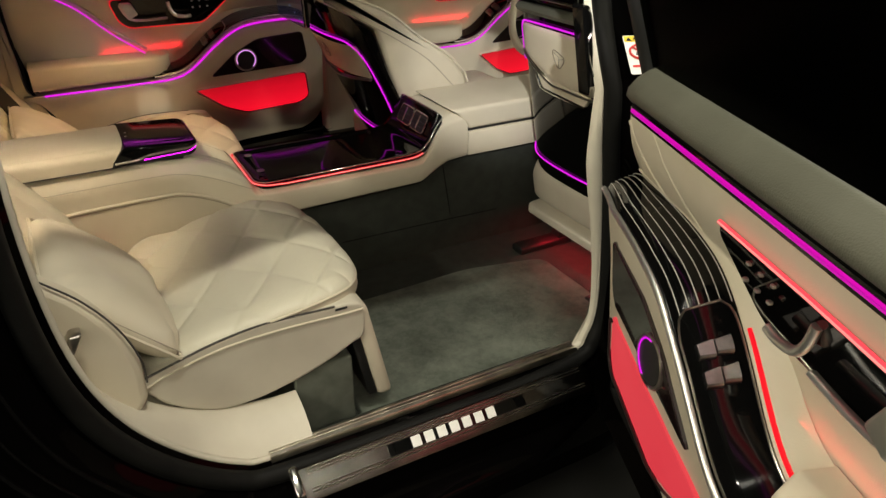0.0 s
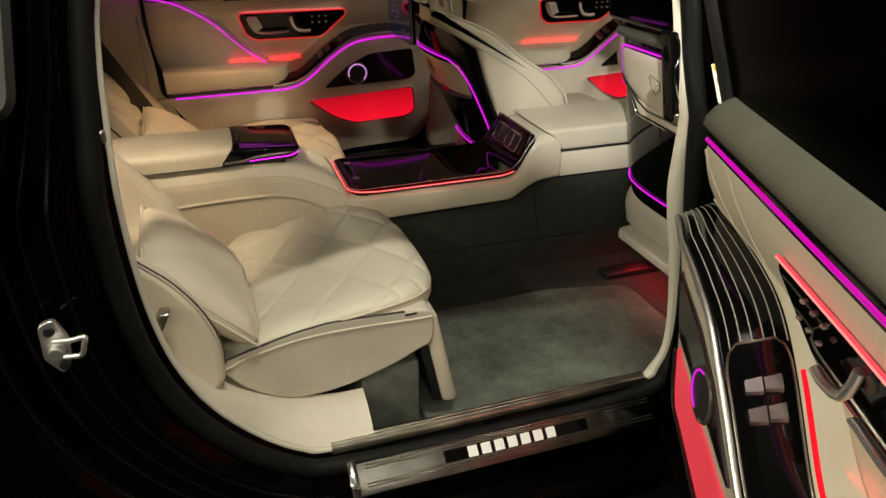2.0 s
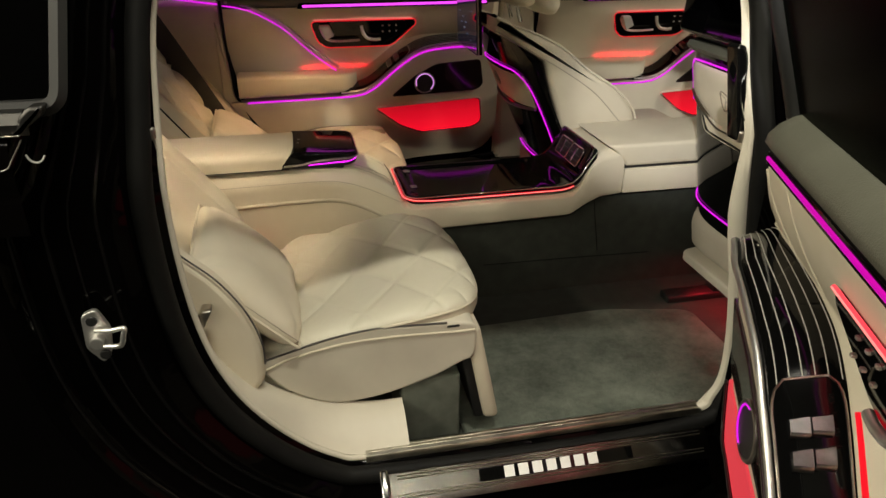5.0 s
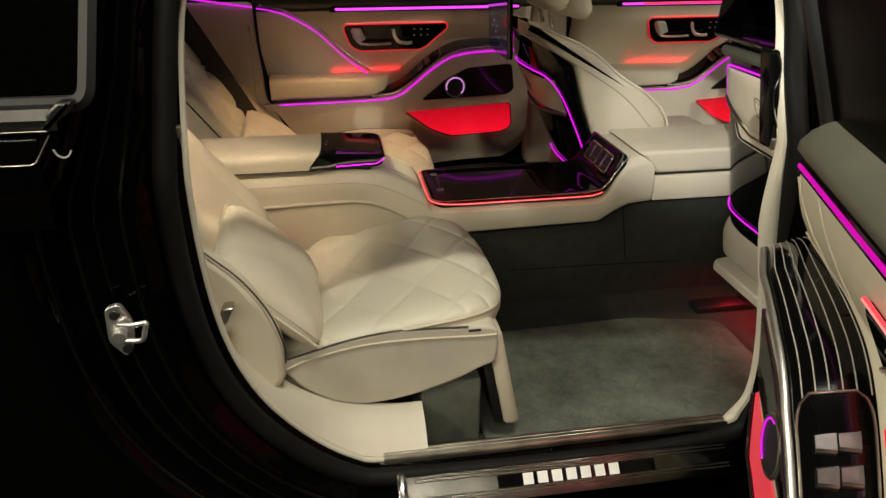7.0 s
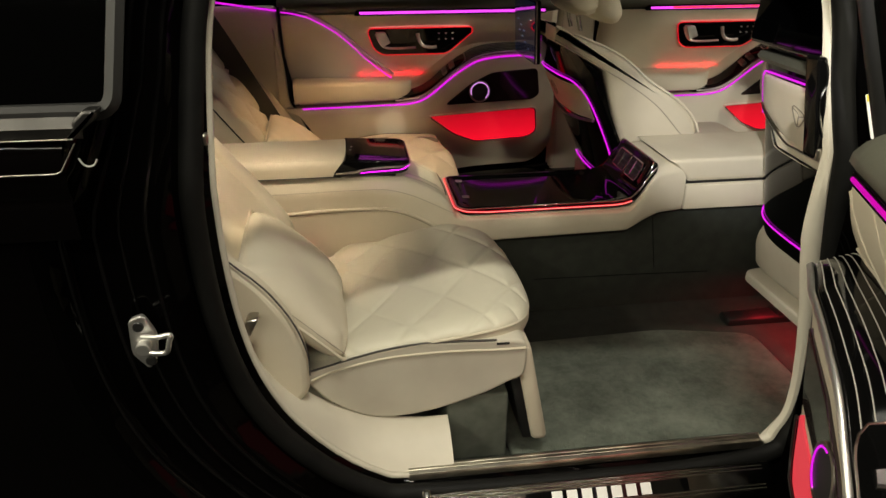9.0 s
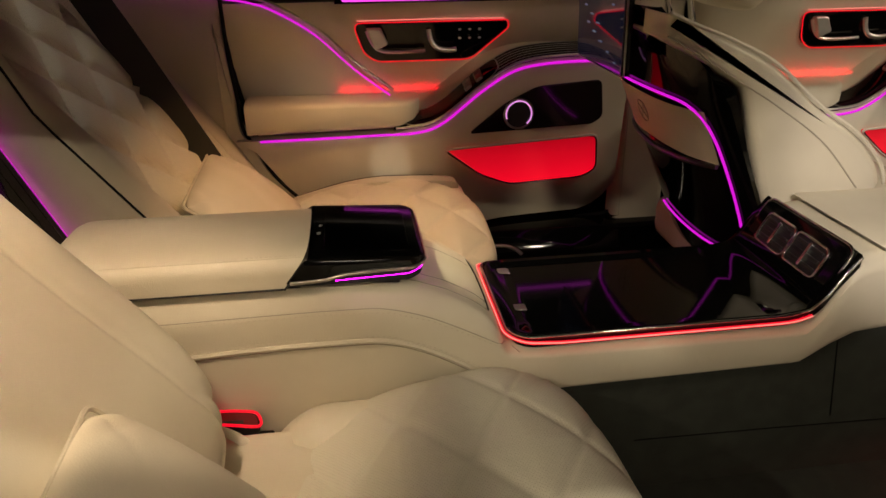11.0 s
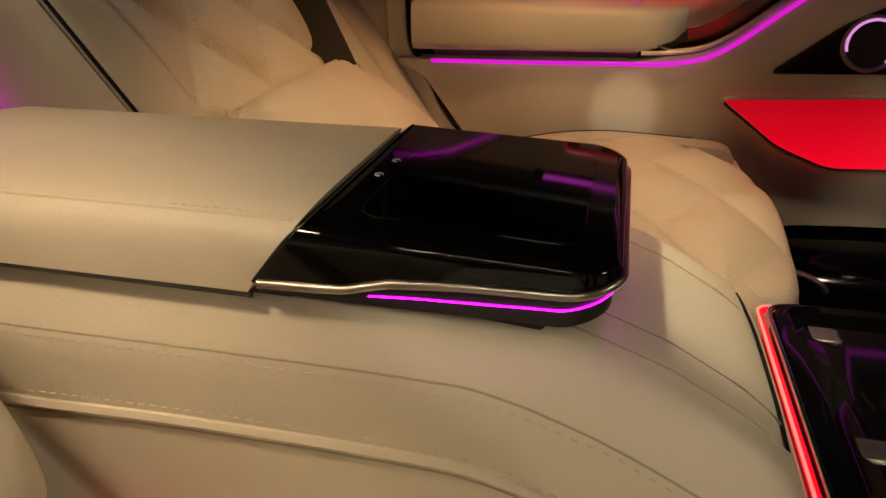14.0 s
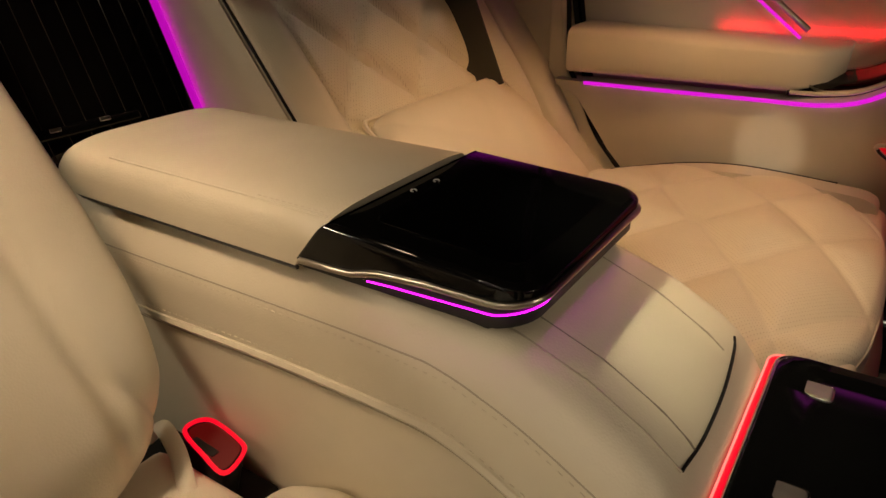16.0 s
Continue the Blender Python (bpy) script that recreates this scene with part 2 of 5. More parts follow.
def smooth(pts, n=8, closed=False):
    """A Catmull-Rom curve through the points."""
    p = [np.array(q, float) for q in pts]
    k = len(p)
    out = []
    for i in range(k if closed else k - 1):
        a, b = p[i], p[(i + 1) % k]
        z = p[(i - 1) % k] if closed or i > 0 else 2 * a - b
        c = p[(i + 2) % k] if closed or i + 2 < k else 2 * b - a
        for j in range(n):
            t = j / n
            out.append(0.5 * (2 * a + (b - z) * t + (2 * z - 5 * a + 4 * b - c) * t * t + (3 * a - z - 3 * b + c) * t ** 3))
    if not closed:
        out.append(p[-1])
    return out


def rounded(pts, r, n=5):
    """A closed 2D polygon with rounded corners."""
    out, k = [], len(pts)
    for i in range(k):
        a, b, c = (np.array(pts[j % k], float) for j in (i - 1, i, i + 1))
        u, v = a - b, c - b
        d = min(r, 0.45 * np.linalg.norm(u), 0.45 * np.linalg.norm(v))
        s, e = b + u / np.linalg.norm(u) * d, b + v / np.linalg.norm(v) * d
        for j in range(n + 1):
            t = j / n
            out.append((1 - t) ** 2 * s + 2 * t * (1 - t) * b + t * t * e)
    return out


def tube(pts, r, n=8, closed=False, squash=1.0, up=(0, 0, 1)):
    """A round (or oval: squash) cord along points."""
    p = [Vector(q) for q in pts]
    k = len(p)
    verts, faces = [], []
    s = None
    for i in range(k):
        a, b = p[i - 1] if (i or closed) else p[i], p[(i + 1) % k] if (i + 1 < k or closed) else p[i]
        t = (b - a).normalized()
        if s is None:
            s = t.cross(Vector(up))
            s = s if s.length > 1e-3 else t.orthogonal()
        s = (s - t * s.dot(t)).normalized()
        w = s.cross(t).normalized()
        for j in range(n):
            th = 2 * math.pi * j / n
            verts.append(p[i] + s * (r * math.cos(th)) + w * (r * squash * math.sin(th)))
    for i in range(k if closed else k - 1):
        for j in range(n):
            i2, j2 = (i + 1) % k, (j + 1) % n
            faces.append((i * n + j, i * n + j2, i2 * n + j2, i2 * n + j))
    if not closed:
        faces += [tuple(range(n)), tuple(range((k - 1) * n, k * n))]
    return finish(verts, faces, 50)


def loft(rows, closed=False, caps=False, sharp=35, ring=False):
    """A skin over rows of points; closed: each row is a loop; ring: the last row joins the first."""
    k, n = len(rows), len(rows[0])
    verts = [v for r in rows for v in r]
    faces = []
    for i in range(k if ring else k - 1):
        for j in range(n if closed else n - 1):
            i2, j2 = (i + 1) % k, (j + 1) % n
            faces.append((i * n + j, i * n + j2, i2 * n + j2, i2 * n + j))
    if caps:
        faces += [tuple(range(n)), tuple(range((k - 1) * n, k * n))]
    return finish(verts, faces, sharp)


def plate(outline, at, depth, bevel=0.004, segs=3):
    """A flat outline made solid: at(a, b, d) gives the place of outline point a, b at depth d (0 is the front)."""
    k = len(outline)
    rows = []
    steps = [(i / segs * math.pi / 2) for i in range(segs + 1)]
    for th in steps:
        inset, d = bevel * (1 - math.sin(th)), bevel * (1 - math.cos(th))
        row = []
        for i in range(k):
            a, b, e = (np.array(outline[j % k], float) for j in (i - 1, i, i + 1))
            t = e - a
            nn = np.array((t[1], -t[0])) / (np.linalg.norm(t) + 1e-9)
            row.append((b, nn, inset, d))
        rows.append(row)
    area2 = sum(outline[i][0] * outline[(i + 1) % k][1] - outline[(i + 1) % k][0] * outline[i][1] for i in range(k))
    sgn = -1 if area2 > 0 else 1
    pts = [[at(*(b + nn * sgn * inset), d) for b, nn, inset, d in row] for row in rows]
    pts.append([at(q[0], q[1], depth) for q in outline])
    return loft(pts, closed=True, caps=True)


def block(x0, x1, y0, y1, z0, z1, bevel=0.006, segs=3, bend=None):
    bm = bmesh.new()
    bmesh.ops.create_cube(bm, size=1)
    for v in bm.verts:
        v.co = ((x0 + x1) / 2 + v.co.x * (x1 - x0), (y0 + y1) / 2 + v.co.y * (y1 - y0), (z0 + z1) / 2 + v.co.z * (z1 - z0))
    if bevel:
        bmesh.ops.bevel(bm, geom=bm.edges[:], offset=bevel, segments=segs, profile=0.5, affect="EDGES", clamp_overlap=True)
    if bend:
        for v in bm.verts:
            v.co = bend(v.co)
    return from_bm(bm)


def pad(hx, hy, h, at, p=5.0, n=40, relief=None, under=0.6, q=4.0):
    """A stuffed pad: a crowned top with round edges over a flatter underside; at(x, y, z) places it, relief(x, y) lowers the top."""
    s = np.sin(np.linspace(-1, 1, n + 1) * math.pi / 2)
    verts, faces = [], []
    for side in (1, -1):
        for a in s:
            for b in s:
                k = 1.0 / max((abs(a) ** q + abs(b) ** q) ** (1 / q) / max(abs(a), abs(b), 1e-9), 1e-9)
                x, y = hx * a * k, hy * b * k
                rim = max(0.0, 1 - abs(a) ** p) ** (1 / 2.2) * max(0.0, 1 - abs(b) ** p) ** (1 / 2.2)
                z = h * rim if side > 0 else -h * under * rim
                if side > 0 and relief:
                    z += relief(x, y) * min(1.0, rim * 1.5)
                verts.append(at(x, y, z))
    m = n + 1
    for o in (0, m * m):
        for i in range(n):
            for j in range(n):
                faces.append((o + i * m + j, o + i * m + j + 1, o + (i + 1) * m + j + 1, o + (i + 1) * m + j))
    return finish(verts, faces, 60)


def disc(r, depth, at, n=28, bevel=0.002):
    return plate([(r * math.cos(2 * math.pi * i / n), r * math.sin(2 * math.pi * i / n)) for i in range(n)], at, depth, bevel, 2)


FAR = Matrix.Translation((-0.08, -0.99, 1.285)) @ Matrix.Scale(0.978, 4) @ Matrix.Translation((0.08, 0.99, -1.285))


def far_fit(ob):
    """Draws a thing of the far half of the cabin in to the true width of the car."""
    for q in ob.children_recursive:
        if q.type == "MESH":
            q.data.transform(FAR)
    return ob


def ramp(x, xs, ys):
    return float(np.interp(x, xs, ys))


# ---- ground and hall ----
def plain(name, x0, x1, y0, y1, z, material, label, cat, kind="structure"):
    return solo(name, finish([(x0, y0, z), (x1, y0, z), (x1, y1, z), (x0, y1, z)], [(0, 1, 2, 3)]), material, label, cat, kind=kind)


plain("ground", -400, 400, -400, 400, 0.0, ASPHALT, "dark polished hall floor under the car", "floor")

# ---- car body ----
MID = 0.785
car = thing("car_body", (0, MID, 0.2), "black limousine body shell with open rear doorway", "car body")
EDGE = [(-0.244, 1.18), (-0.262, 1.0), (-0.264, 0.82), (-0.247, 0.67), (-0.206, 0.555), (-0.138, 0.462), (-0.055, 0.395), (0.02, 0.377), (0.33, 0.370),
        (0.645, 0.376), (0.70, 0.413), (0.718, 0.50), (0.702, 0.69), (0.678, 0.87), (0.665, 1.03), (0.660, 1.17), (0.615, 1.31), (0.47, 1.375), (0.15, 1.39),
        (-0.07, 1.365), (-0.19, 1.29)]
edge = smooth(EDGE, 6, True)


def lean(z):
    return 0.30 * max(0.0, z - 0.95)


def edge_ring(off, y):
    row, k = [], len(edge)
    for i in range(k):
        t = edge[(i + 1) % k] - edge[i - 1]
        nn = np.array((t[1], -t[0])) / np.linalg.norm(t)
        if off * 1.0 and np.dot(nn, edge[i] - np.array((0.22, 0.85))) < 0:
            nn = -nn
        x, z = edge[i] + nn * off * ramp(edge[i][1], (0.92, 1.0, 1.1), (1.0, 0.8, 0.6)) * (ramp(edge[i][0], (-0.26, -0.2, -0.05), (1.48, 1.25, 1.0)) if off > 0 else 1)
        front = ramp(x, (0.5, 0.72), (1.0, 0.45))
        yy = y * front
        z2 = max(0.17, z)
        if z < 0.17:
            yy += (0.17 - z) * 0.6
        row.append((x, yy + lean(z2) + (max(0, z2 - 1.42) * 1.6), z2))
    return row


part("jamb", loft([edge_ring(o, y) for o, y in ((0.0, 0.02), (0.0, -0.004), (0.03, -0.03), (0.045, -0.058), (0.07, -0.066), (0.10, -0.072), (0.112, -0.082),
                                               (0.12, -0.112), (0.128, -0.12), (0.137, -0.124))], closed=True), PAINT, car, "gloss black painted door jamb")


def flank():
    """Rear quarter panel, from the jamb's rim back past the wheel, and the rocker under the door."""
    rim = [q for q in edge_ring(0.135, -0.123) if (q[2] < 1.045 and q[0] < 0.2) or (q[2] < 0.30 and q[0] < 0.80)]
    rim.sort(key=lambda q: math.atan2(q[2] - 0.95, q[0] - 0.25) % (2 * math.pi))
    rows = []
    for k, grow in enumerate((0.0, 0.02, 0.10, 0.25, 0.5, 0.9)):
        row = []
        for x, y, z in rim:
            rear_side = ramp(x, (-0.38, -0.2), (1.0, 0.0))
            down = 1 - rear_side
            z2 = z - grow * down * 0.2 * (1 if z < 0.6 else 0)
            row.append((x - grow * rear_side - 0.6 * grow * down * max(0, (0.1 - x)), -0.124 - 0.012 * math.sin(min(1, grow * 3) * 1.5) + 0.05 * grow * down, max(0.19, z2)))
        rows.append(row)
    return loft(rows, sharp=60)


part("quarter_panel", flank(), PAINT, car, "gloss black rear quarter panel")
part("quarter_glass", plate(rounded([(-0.345, 1.085), (-0.318, 1.30), (-0.50, 1.36), (-0.95, 1.25), (-1.1, 1.085)], 0.02), lambda a, b, d: (a, -0.108 + d + 0.363 * max(0, b - 1.07), b), 0.006, 0.001), PANE, car, "black quarter window")
part("quarter_frame", tube([(a, -0.110 + 0.363 * max(0, b - 1.07), b) for a, b in rounded([(-0.338, 1.078), (-0.310, 1.31), (-0.50, 1.37), (-0.95, 1.26), (-1.11, 1.078)], 0.02)], 0.011, 6, True), SURROUND, car, "grey window surround")
part("belt_moulding", loft([[(x, -0.112, 1.082), (x, -0.128, 1.078), (x, -0.134, 1.066), (x - (0.012 if i == 0 else 0), -0.131, 1.053), (x, -0.12, 1.050)] for i, x in enumerate(np.linspace(-0.372, -1.2, 12))], caps=True, closed=True), MOULDING, car, "satin chrome belt moulding")
# Two thin bright tubes draw the lamp glints along these edges.
part("moulding_edge_glint", tube([(x, -0.1345, 1.0535) for x in np.linspace(-0.378, -1.2, 8)], 0.0009, 6), SATIN, car, "bright line for the glint on the lower moulding edge")
part("panel_edge_glint", tube([(-1.2, -0.137, 1.014), (-0.50, -0.137, 1.014), (-0.405, -0.137, 1.014), (-0.398, -0.137, 1.017), (-0.377, -0.1355, 1.049)], 0.0009, 6), SATIN, car, "bright line for the glint on the panel edge")
part("moulding_cap", plate(rounded([(-0.346, 1.086), (-0.352, 1.074), (-0.385, 1.050), (-0.376, 1.074), (-0.362, 1.086)], 0.004), lambda a, b, d: (a, -0.134 + d, b), 0.03, 0.004), MOULDING, car)
# Bright tube drawn where the paint reflects a white C shape.
part("moulding_glint", tube(smooth([(-0.376, -0.137, 1.032), (-0.372, -0.138, 1.025), (-0.366, -0.138, 1.022), (-0.360, -0.138, 1.024), (-0.356, -0.137, 1.030)], 5), 0.0012, 6), BRIGHT, car, "bright curve in place of a reflection on the paint")
part("shoulder", loft([[(x, -0.123, 1.051), (x, -0.134, 1.035), (x, -0.136, 0.99), (x, -0.132, 0.982), (x, -0.136, 0.97), (x, -0.135, 0.93)] for x in np.linspace(-0.395, -1.2, 8)]), PAINT, car)
part("front_flank", loft([[(x, y, z) for y, z in ((0.02, 1.03), (-0.10, 1.02), (-0.125, 0.9), (-0.13, 0.5), (-0.10, 0.25))] for x in np.linspace(0.80, 2.2, 6)]), PAINT, car)
part("door_seal", tube(edge_ring(0.016, -0.022), 0.017, 10, True), RUBBER, car, "black rubber door seal")
rear_ids = [i for i in range(len(edge)) if edge[i][0] < 0.0 and 0.36 < edge[i][1] < 1.2]
for off, y, r in ((0.052, -0.062, 0.0035), (0.074, -0.069, 0.0025), (0.094, -0.0735, 0.004), (0.116, -0.1, 0.003)):
    part("jamb_bead", tube([edge_ring(off, y)[i] for i in rear_ids], r, 6), BEAD, car, "black sealed seam")
trim_ring = edge_ring(-0.002, 0.004)
trim_from = next(i for i in range(len(edge)) if edge[i][0] > 0.67 and edge[i][1] > 0.40)
trim_to = next(i for i in range(len(edge)) if edge[i][0] > 0.02)
part("trim_edge", tube(trim_ring[trim_from:] + trim_ring[:trim_to], 0.006, 8), PLASTIC, car, "cream edge trim round the doorway")

front_ids = [i for i in range(len(edge)) if edge[i][0] > 0.60 and 0.378 < edge[i][1] < 1.33]
PZ, PW = (0.45, 0.6, 0.69, 0.75, 0.82, 0.89, 0.96, 1.04, 1.1, 1.3), (0.012, 0.016, 0.021, 0.027, 0.029, 0.019, 0.010, 0.012, 0.012, 0.012)


def pillar_row(k, y):
    """k 0 at the seal, 1 at the trim's inner edge."""
    return [edge_ring(0.003 - k * (0.003 + ramp(edge[i][1], PZ, PW) / ramp(edge[i][1], (0.92, 1.0, 1.1), (1.0, 0.8, 0.6))), y)[i] for i in front_ids]


part("pillar_trim", loft([pillar_row(k, y) for k, y in ((0, 0.008), (0.05, -0.006), (0.3, -0.010), (0.7, -0.006), (0.93, 0.004), (1.0, 0.012))] + [[(x + 1.4 * g, y + g, z) for x, y, z in pillar_row(1.0, 0.012)] for g in (0.02, 0.06, 0.10)]), PLASTIC, car, "cream pillar trim")
# far side wall, roof, floor pan
part("floor_pan", block(-0.9, 2.2, 0.05, 1.6, 0.24, 0.297, 0.004), CARPET, car, "dark green carpeted floor")
roof_rows = []
for i in range(13):
    x = -1.1 + i * 0.19
    row = []
    for j in range(15):
        t = j / 14 * 2 - 1
        z = 1.50 - 0.10 * abs(t) ** 4 - 0.05 * ((x - 0.3) / 1.5) ** 2
        row.append((x, MID + t * 0.64, z - 0.03))
    roof_rows.append(row)
part("roof", loft(roof_rows), OLIVE, car, "dark roof with headliner")

part("roof_skin", loft([[(x, y, z + 0.035) for x, y, z in r] for r in roof_rows]), PAINT, car, "black painted roof")
part("rear_bulkhead", block(-1.14, -1.10, 0.10, 1.66, 0.24, 1.42, 0.01), OLIVE, car, "dark trimmed rear bulkhead")


def fill_trim():
    """Cream moulding that sweeps from the doorway's edge in to the seat base."""
    outer = smooth([(-0.262, 0.006, 1.0), (-0.26, 0.006, 0.82), (-0.243, 0.006, 0.67), (-0.202, 0.006, 0.557), (-0.135, 0.006, 0.465), (-0.053, 0.006, 0.399), (0.02, 0.006, 0.384), (0.083, 0.006, 0.386)], 5)
    inner = smooth([(-0.40, 0.13, 1.0), (-0.36, 0.12, 0.84), (-0.30, 0.11, 0.70), (-0.25, 0.105, 0.59), (-0.16, 0.10, 0.50), (-0.07, 0.10, 0.45), (0.02, 0.10, 0.432), (0.083, 0.10, 0.43)], 5)
    rows = [[a * (1 - t) + b * t + np.array((0, 0, 0.012 * math.sin(math.pi * t))) for a, b in zip(outer, inner)] for t in np.linspace(0, 1, 6)]
    rows.append([q - np.array((0, 0, 0.05)) for q in inner])
    return loft(rows)


part("sill_trim", fill_trim(), PLASTIC, car, "cream sill and pillar moulding")


# sill plates
def strip_plate(x0, x1, prof, n=24):
    rows = []
    for i in range(n + 1):
        x = x0 + (x1 - x0) * i / n
        rows.append([(x, y, z) for y, z in prof])
    return loft(rows, closed=True, caps=True)


part("scuff_plate", strip_plate(0.0, 0.672, [(-0.007, 0.376), (-0.006, 0.384), (-0.003, 0.388), (0.002, 0.3895), (0.0035, 0.388), (0.005, 0.388), (0.0065, 0.3895), (0.010, 0.3898), (0.0115, 0.3885), (0.013, 0.3885), (0.0145, 0.39), (0.018, 0.39), (0.021, 0.388), (0.022, 0.376)]), SCUFF, car, "brushed steel scuff plate")
part("sill_top", block(0.0, 0.69, 0.036, 0.10, 0.29, 0.322, 0.008), CARPET, car, "dark sill inner face")
step = part("step_plate", strip_plate(0.025, 0.66, [(-0.036, 0.362), (-0.038, 0.372), (-0.043, 0.374), (-0.078, 0.340), (-0.083, 0.333), (-0.078, 0.326)]), DARKSTEEL, car, "dark steel step plate with light inlay lines")


def step_at(a, b, d):
    """On the step plate's slanting face: a along it, b down it from the top edge, d outwards."""
    return (a, -0.043 - 0.0350 * b - 0.70 * d, 0.374 - 0.0340 * b + 0.71 * d)


for b in (0.10, 0.22, 0.78, 0.90):
    part("step_rib", tube([step_at(x, b, 0.0006) for x in (0.05, 0.645)], 0.0011, 6), SATIN, step)
part("step_inlay", plate([(0.20, 0.28), (0.50, 0.28), (0.50, 0.74), (0.20, 0.74)], lambda a, b, d: step_at(a, b, 0.0012 - d), 0.002, 0.0005), GLOSS, step, "black inlay")
for k in range(7):
    x = 0.247 + k * 0.0272
    part("mark", plate(rounded([(x, 0.30), (x + 0.019, 0.30), (x + 0.019, 0.72), (x, 0.72)], 0.002), lambda a, b, d: step_at(a, b, 0.0022 - d), 0.0015, 0.0003), WHITE, step, "plain white bar")
part("step_end", block(0.018, 0.036, -0.086, -0.036, 0.322, 0.377, 0.006, bend=lambda v: Vector((v.x, v.y, v.z + (v.y + 0.04) * 0.55 + 0.004))), CHROME, step, "chrome end cap")
part("trim_clip", block(-0.252, -0.234, 0.012, 0.040, 0.686, 0.716, 0.004, bend=lambda v: Vector((v.x + 0.5 * (v.z - 0.70), v.y, v.z))), SATIN, car, "small satin clip")
part("trim_button", block(-0.268, -0.258, -0.006, 0.006, 1.002, 1.019, 0.003), SATIN, car, "small satin button on the trim")
part("seat_riser", block(0.083, 0.20, 0.098, 0.62, 0.297, 0.47, 0.006), LIT_CARPET, car, "carpeted seat riser")

# ---- centre console ----
CY = 0.777
console = thing("rear_console", (0.2, CY, 0.3), "cream leather centre console between the rear seats", "console")
TOPX = (-0.6, -0.02, 0.05, 0.10, 0.14, 0.162, 0.174, 0.182, 0.64, 0.66, 0.68, 0.695, 0.715, 0.78, 1.5)
TOPZ = (0.7115, 0.711, 0.703, 0.684, 0.661, 0.643, 0.622, 0.604, 0.602, 0.628, 0.672, 0.698, 0.710, 0.717, 0.722)
BOTX = (-0.6, 0.1, 0.2, 0.28, 0.634, 0.68, 0.72, 0.81, 1.5)
BOTZ = (0.42, 0.48, 0.527, 0.532, 0.539, 0.566, 0.583, 0.589, 0.595)


def half_width(x, z):
    """Half the console's width at a place along it and a height."""
    base = ramp(x, (-0.5, 0.0, 0.16, 0.24, 0.64, 0.8), (0.104, 0.106, 0.115, 0.126, 0.126, 0.118))
    t, b = ramp(x, TOPX, TOPZ), ramp(x, BOTX, BOTZ)
    k = (z - b) / (t - b)
    return base + 0.006 * math.sin(math.pi * min(1, max(0, k))) - 0.016 * max(0, k - 0.86) / 0.14 * (1 if k > 0.86 else 0)


def lid_joint(z):
    """Where the rear console meets the front box: upright below, sweeping back over the top."""
    return 0.782 - 0.055 * max(0.0, (z - 0.672) / 0.05) ** 2


def console_body():
    rows = []
    for x in [-0.6 + 0.012 * i for i in range(116)]:
        t, b = ramp(x, TOPX, TOPZ), ramp(x, BOTX, BOTZ)
        zs = [b, b + 0.003] + [b + (t - b) * k for k in (0.1, 0.25, 0.4, 0.55, 0.7, 0.8, 0.86, 0.9, 0.95, 0.985)]
        right = [(x, CY - half_width(x, z) + (0.004 if i == 0 else 0), z) for i, z in enumerate(zs)]
        r = half_width(x, t - 0.002)
        top = [(x, CY - r * k, t + 0.002 * (1 - k * k)) for k in (0.9, 0.6, 0.2, -0.2, -0.6, -0.9)]
        left = [(x, 2 * CY - y, z) for x, y, z in reversed(right)]
        rows.append([(min(q[0], lid_joint(q[2])), q[1], q[2]) for q in right + top + left])
    return loft(rows, closed=True, caps=True, sharp=50)


part("body", console_body(), LEATHER, console, "stitched cream leather flank")
part("tunnel", block(0.08, 1.5, CY - 0.10, CY + 0.10, 0.29, 0.58, 0.01), CARPET, console, "dark green carpeted tunnel side")


part("tunnel_seam", tube([(0.712, CY - 0.1005, 0.575), (0.738, CY - 0.1005, 0.41)], 0.0012, 6), RUBBER, console)
part("tunnel_seam", tube([(0.40, CY - 0.1005, 0.397), (0.63, CY - 0.1005, 0.394), (0.90, CY - 0.1005, 0.388)], 0.0012, 6), RUBBER, console)


def side_line(pts, r, name, material, off=0.0005, label=""):
    line = [(x, CY - half_width(x, z) - off, z) for x, z in smooth(pts, 8)]
    return part(name, tube(line, r, 6), material, console, label)


side_line([(-0.42, 0.620), (-0.27, 0.625), (-0.17, 0.630), (-0.05, 0.632), (0.018, 0.628), (0.078, 0.607), (0.146, 0.568), (0.18, 0.545)], 0.0042, "piping", LEATHER, 0.0, "raised leather piping")
side_line([(-0.42, 0.6145), (-0.27, 0.6195), (-0.17, 0.6245), (-0.05, 0.6265), (0.018, 0.6225), (0.078, 0.6015), (0.146, 0.5625), (0.175, 0.543)], 0.0018, "seam", SEAMC, -0.0006)
side_line([(-0.42, 0.675), (-0.28, 0.677), (-0.05, 0.680), (0.02, 0.676), (0.076, 0.660), (0.146, 0.626), (0.2, 0.596)], 0.0009, "seam", SEAMC, -0.0004)
for k in range(70):
    x = -0.36 + k * 0.0078
    for xs, zs, dz in (((-0.42, -0.28, -0.05, 0.02, 0.076, 0.146, 0.2), (0.675, 0.677, 0.680, 0.676, 0.660, 0.626, 0.596), -0.004), ((-0.42, -0.27, -0.17, -0.05, 0.018, 0.078, 0.146), (0.620, 0.625, 0.630, 0.632, 0.628, 0.607, 0.568), 0.008)):
        z = ramp(x, xs, zs) + dz
        if z > 0.57:
            z2 = ramp(x + 0.004, xs, zs) + dz
            part("stitch", tube([(x, CY - half_width(x, z) - 0.0004, z), (x + 0.0032, CY - half_width(x + 0.0032, z2) - 0.0002, z2)], 0.0005, 4), STITCH, console)


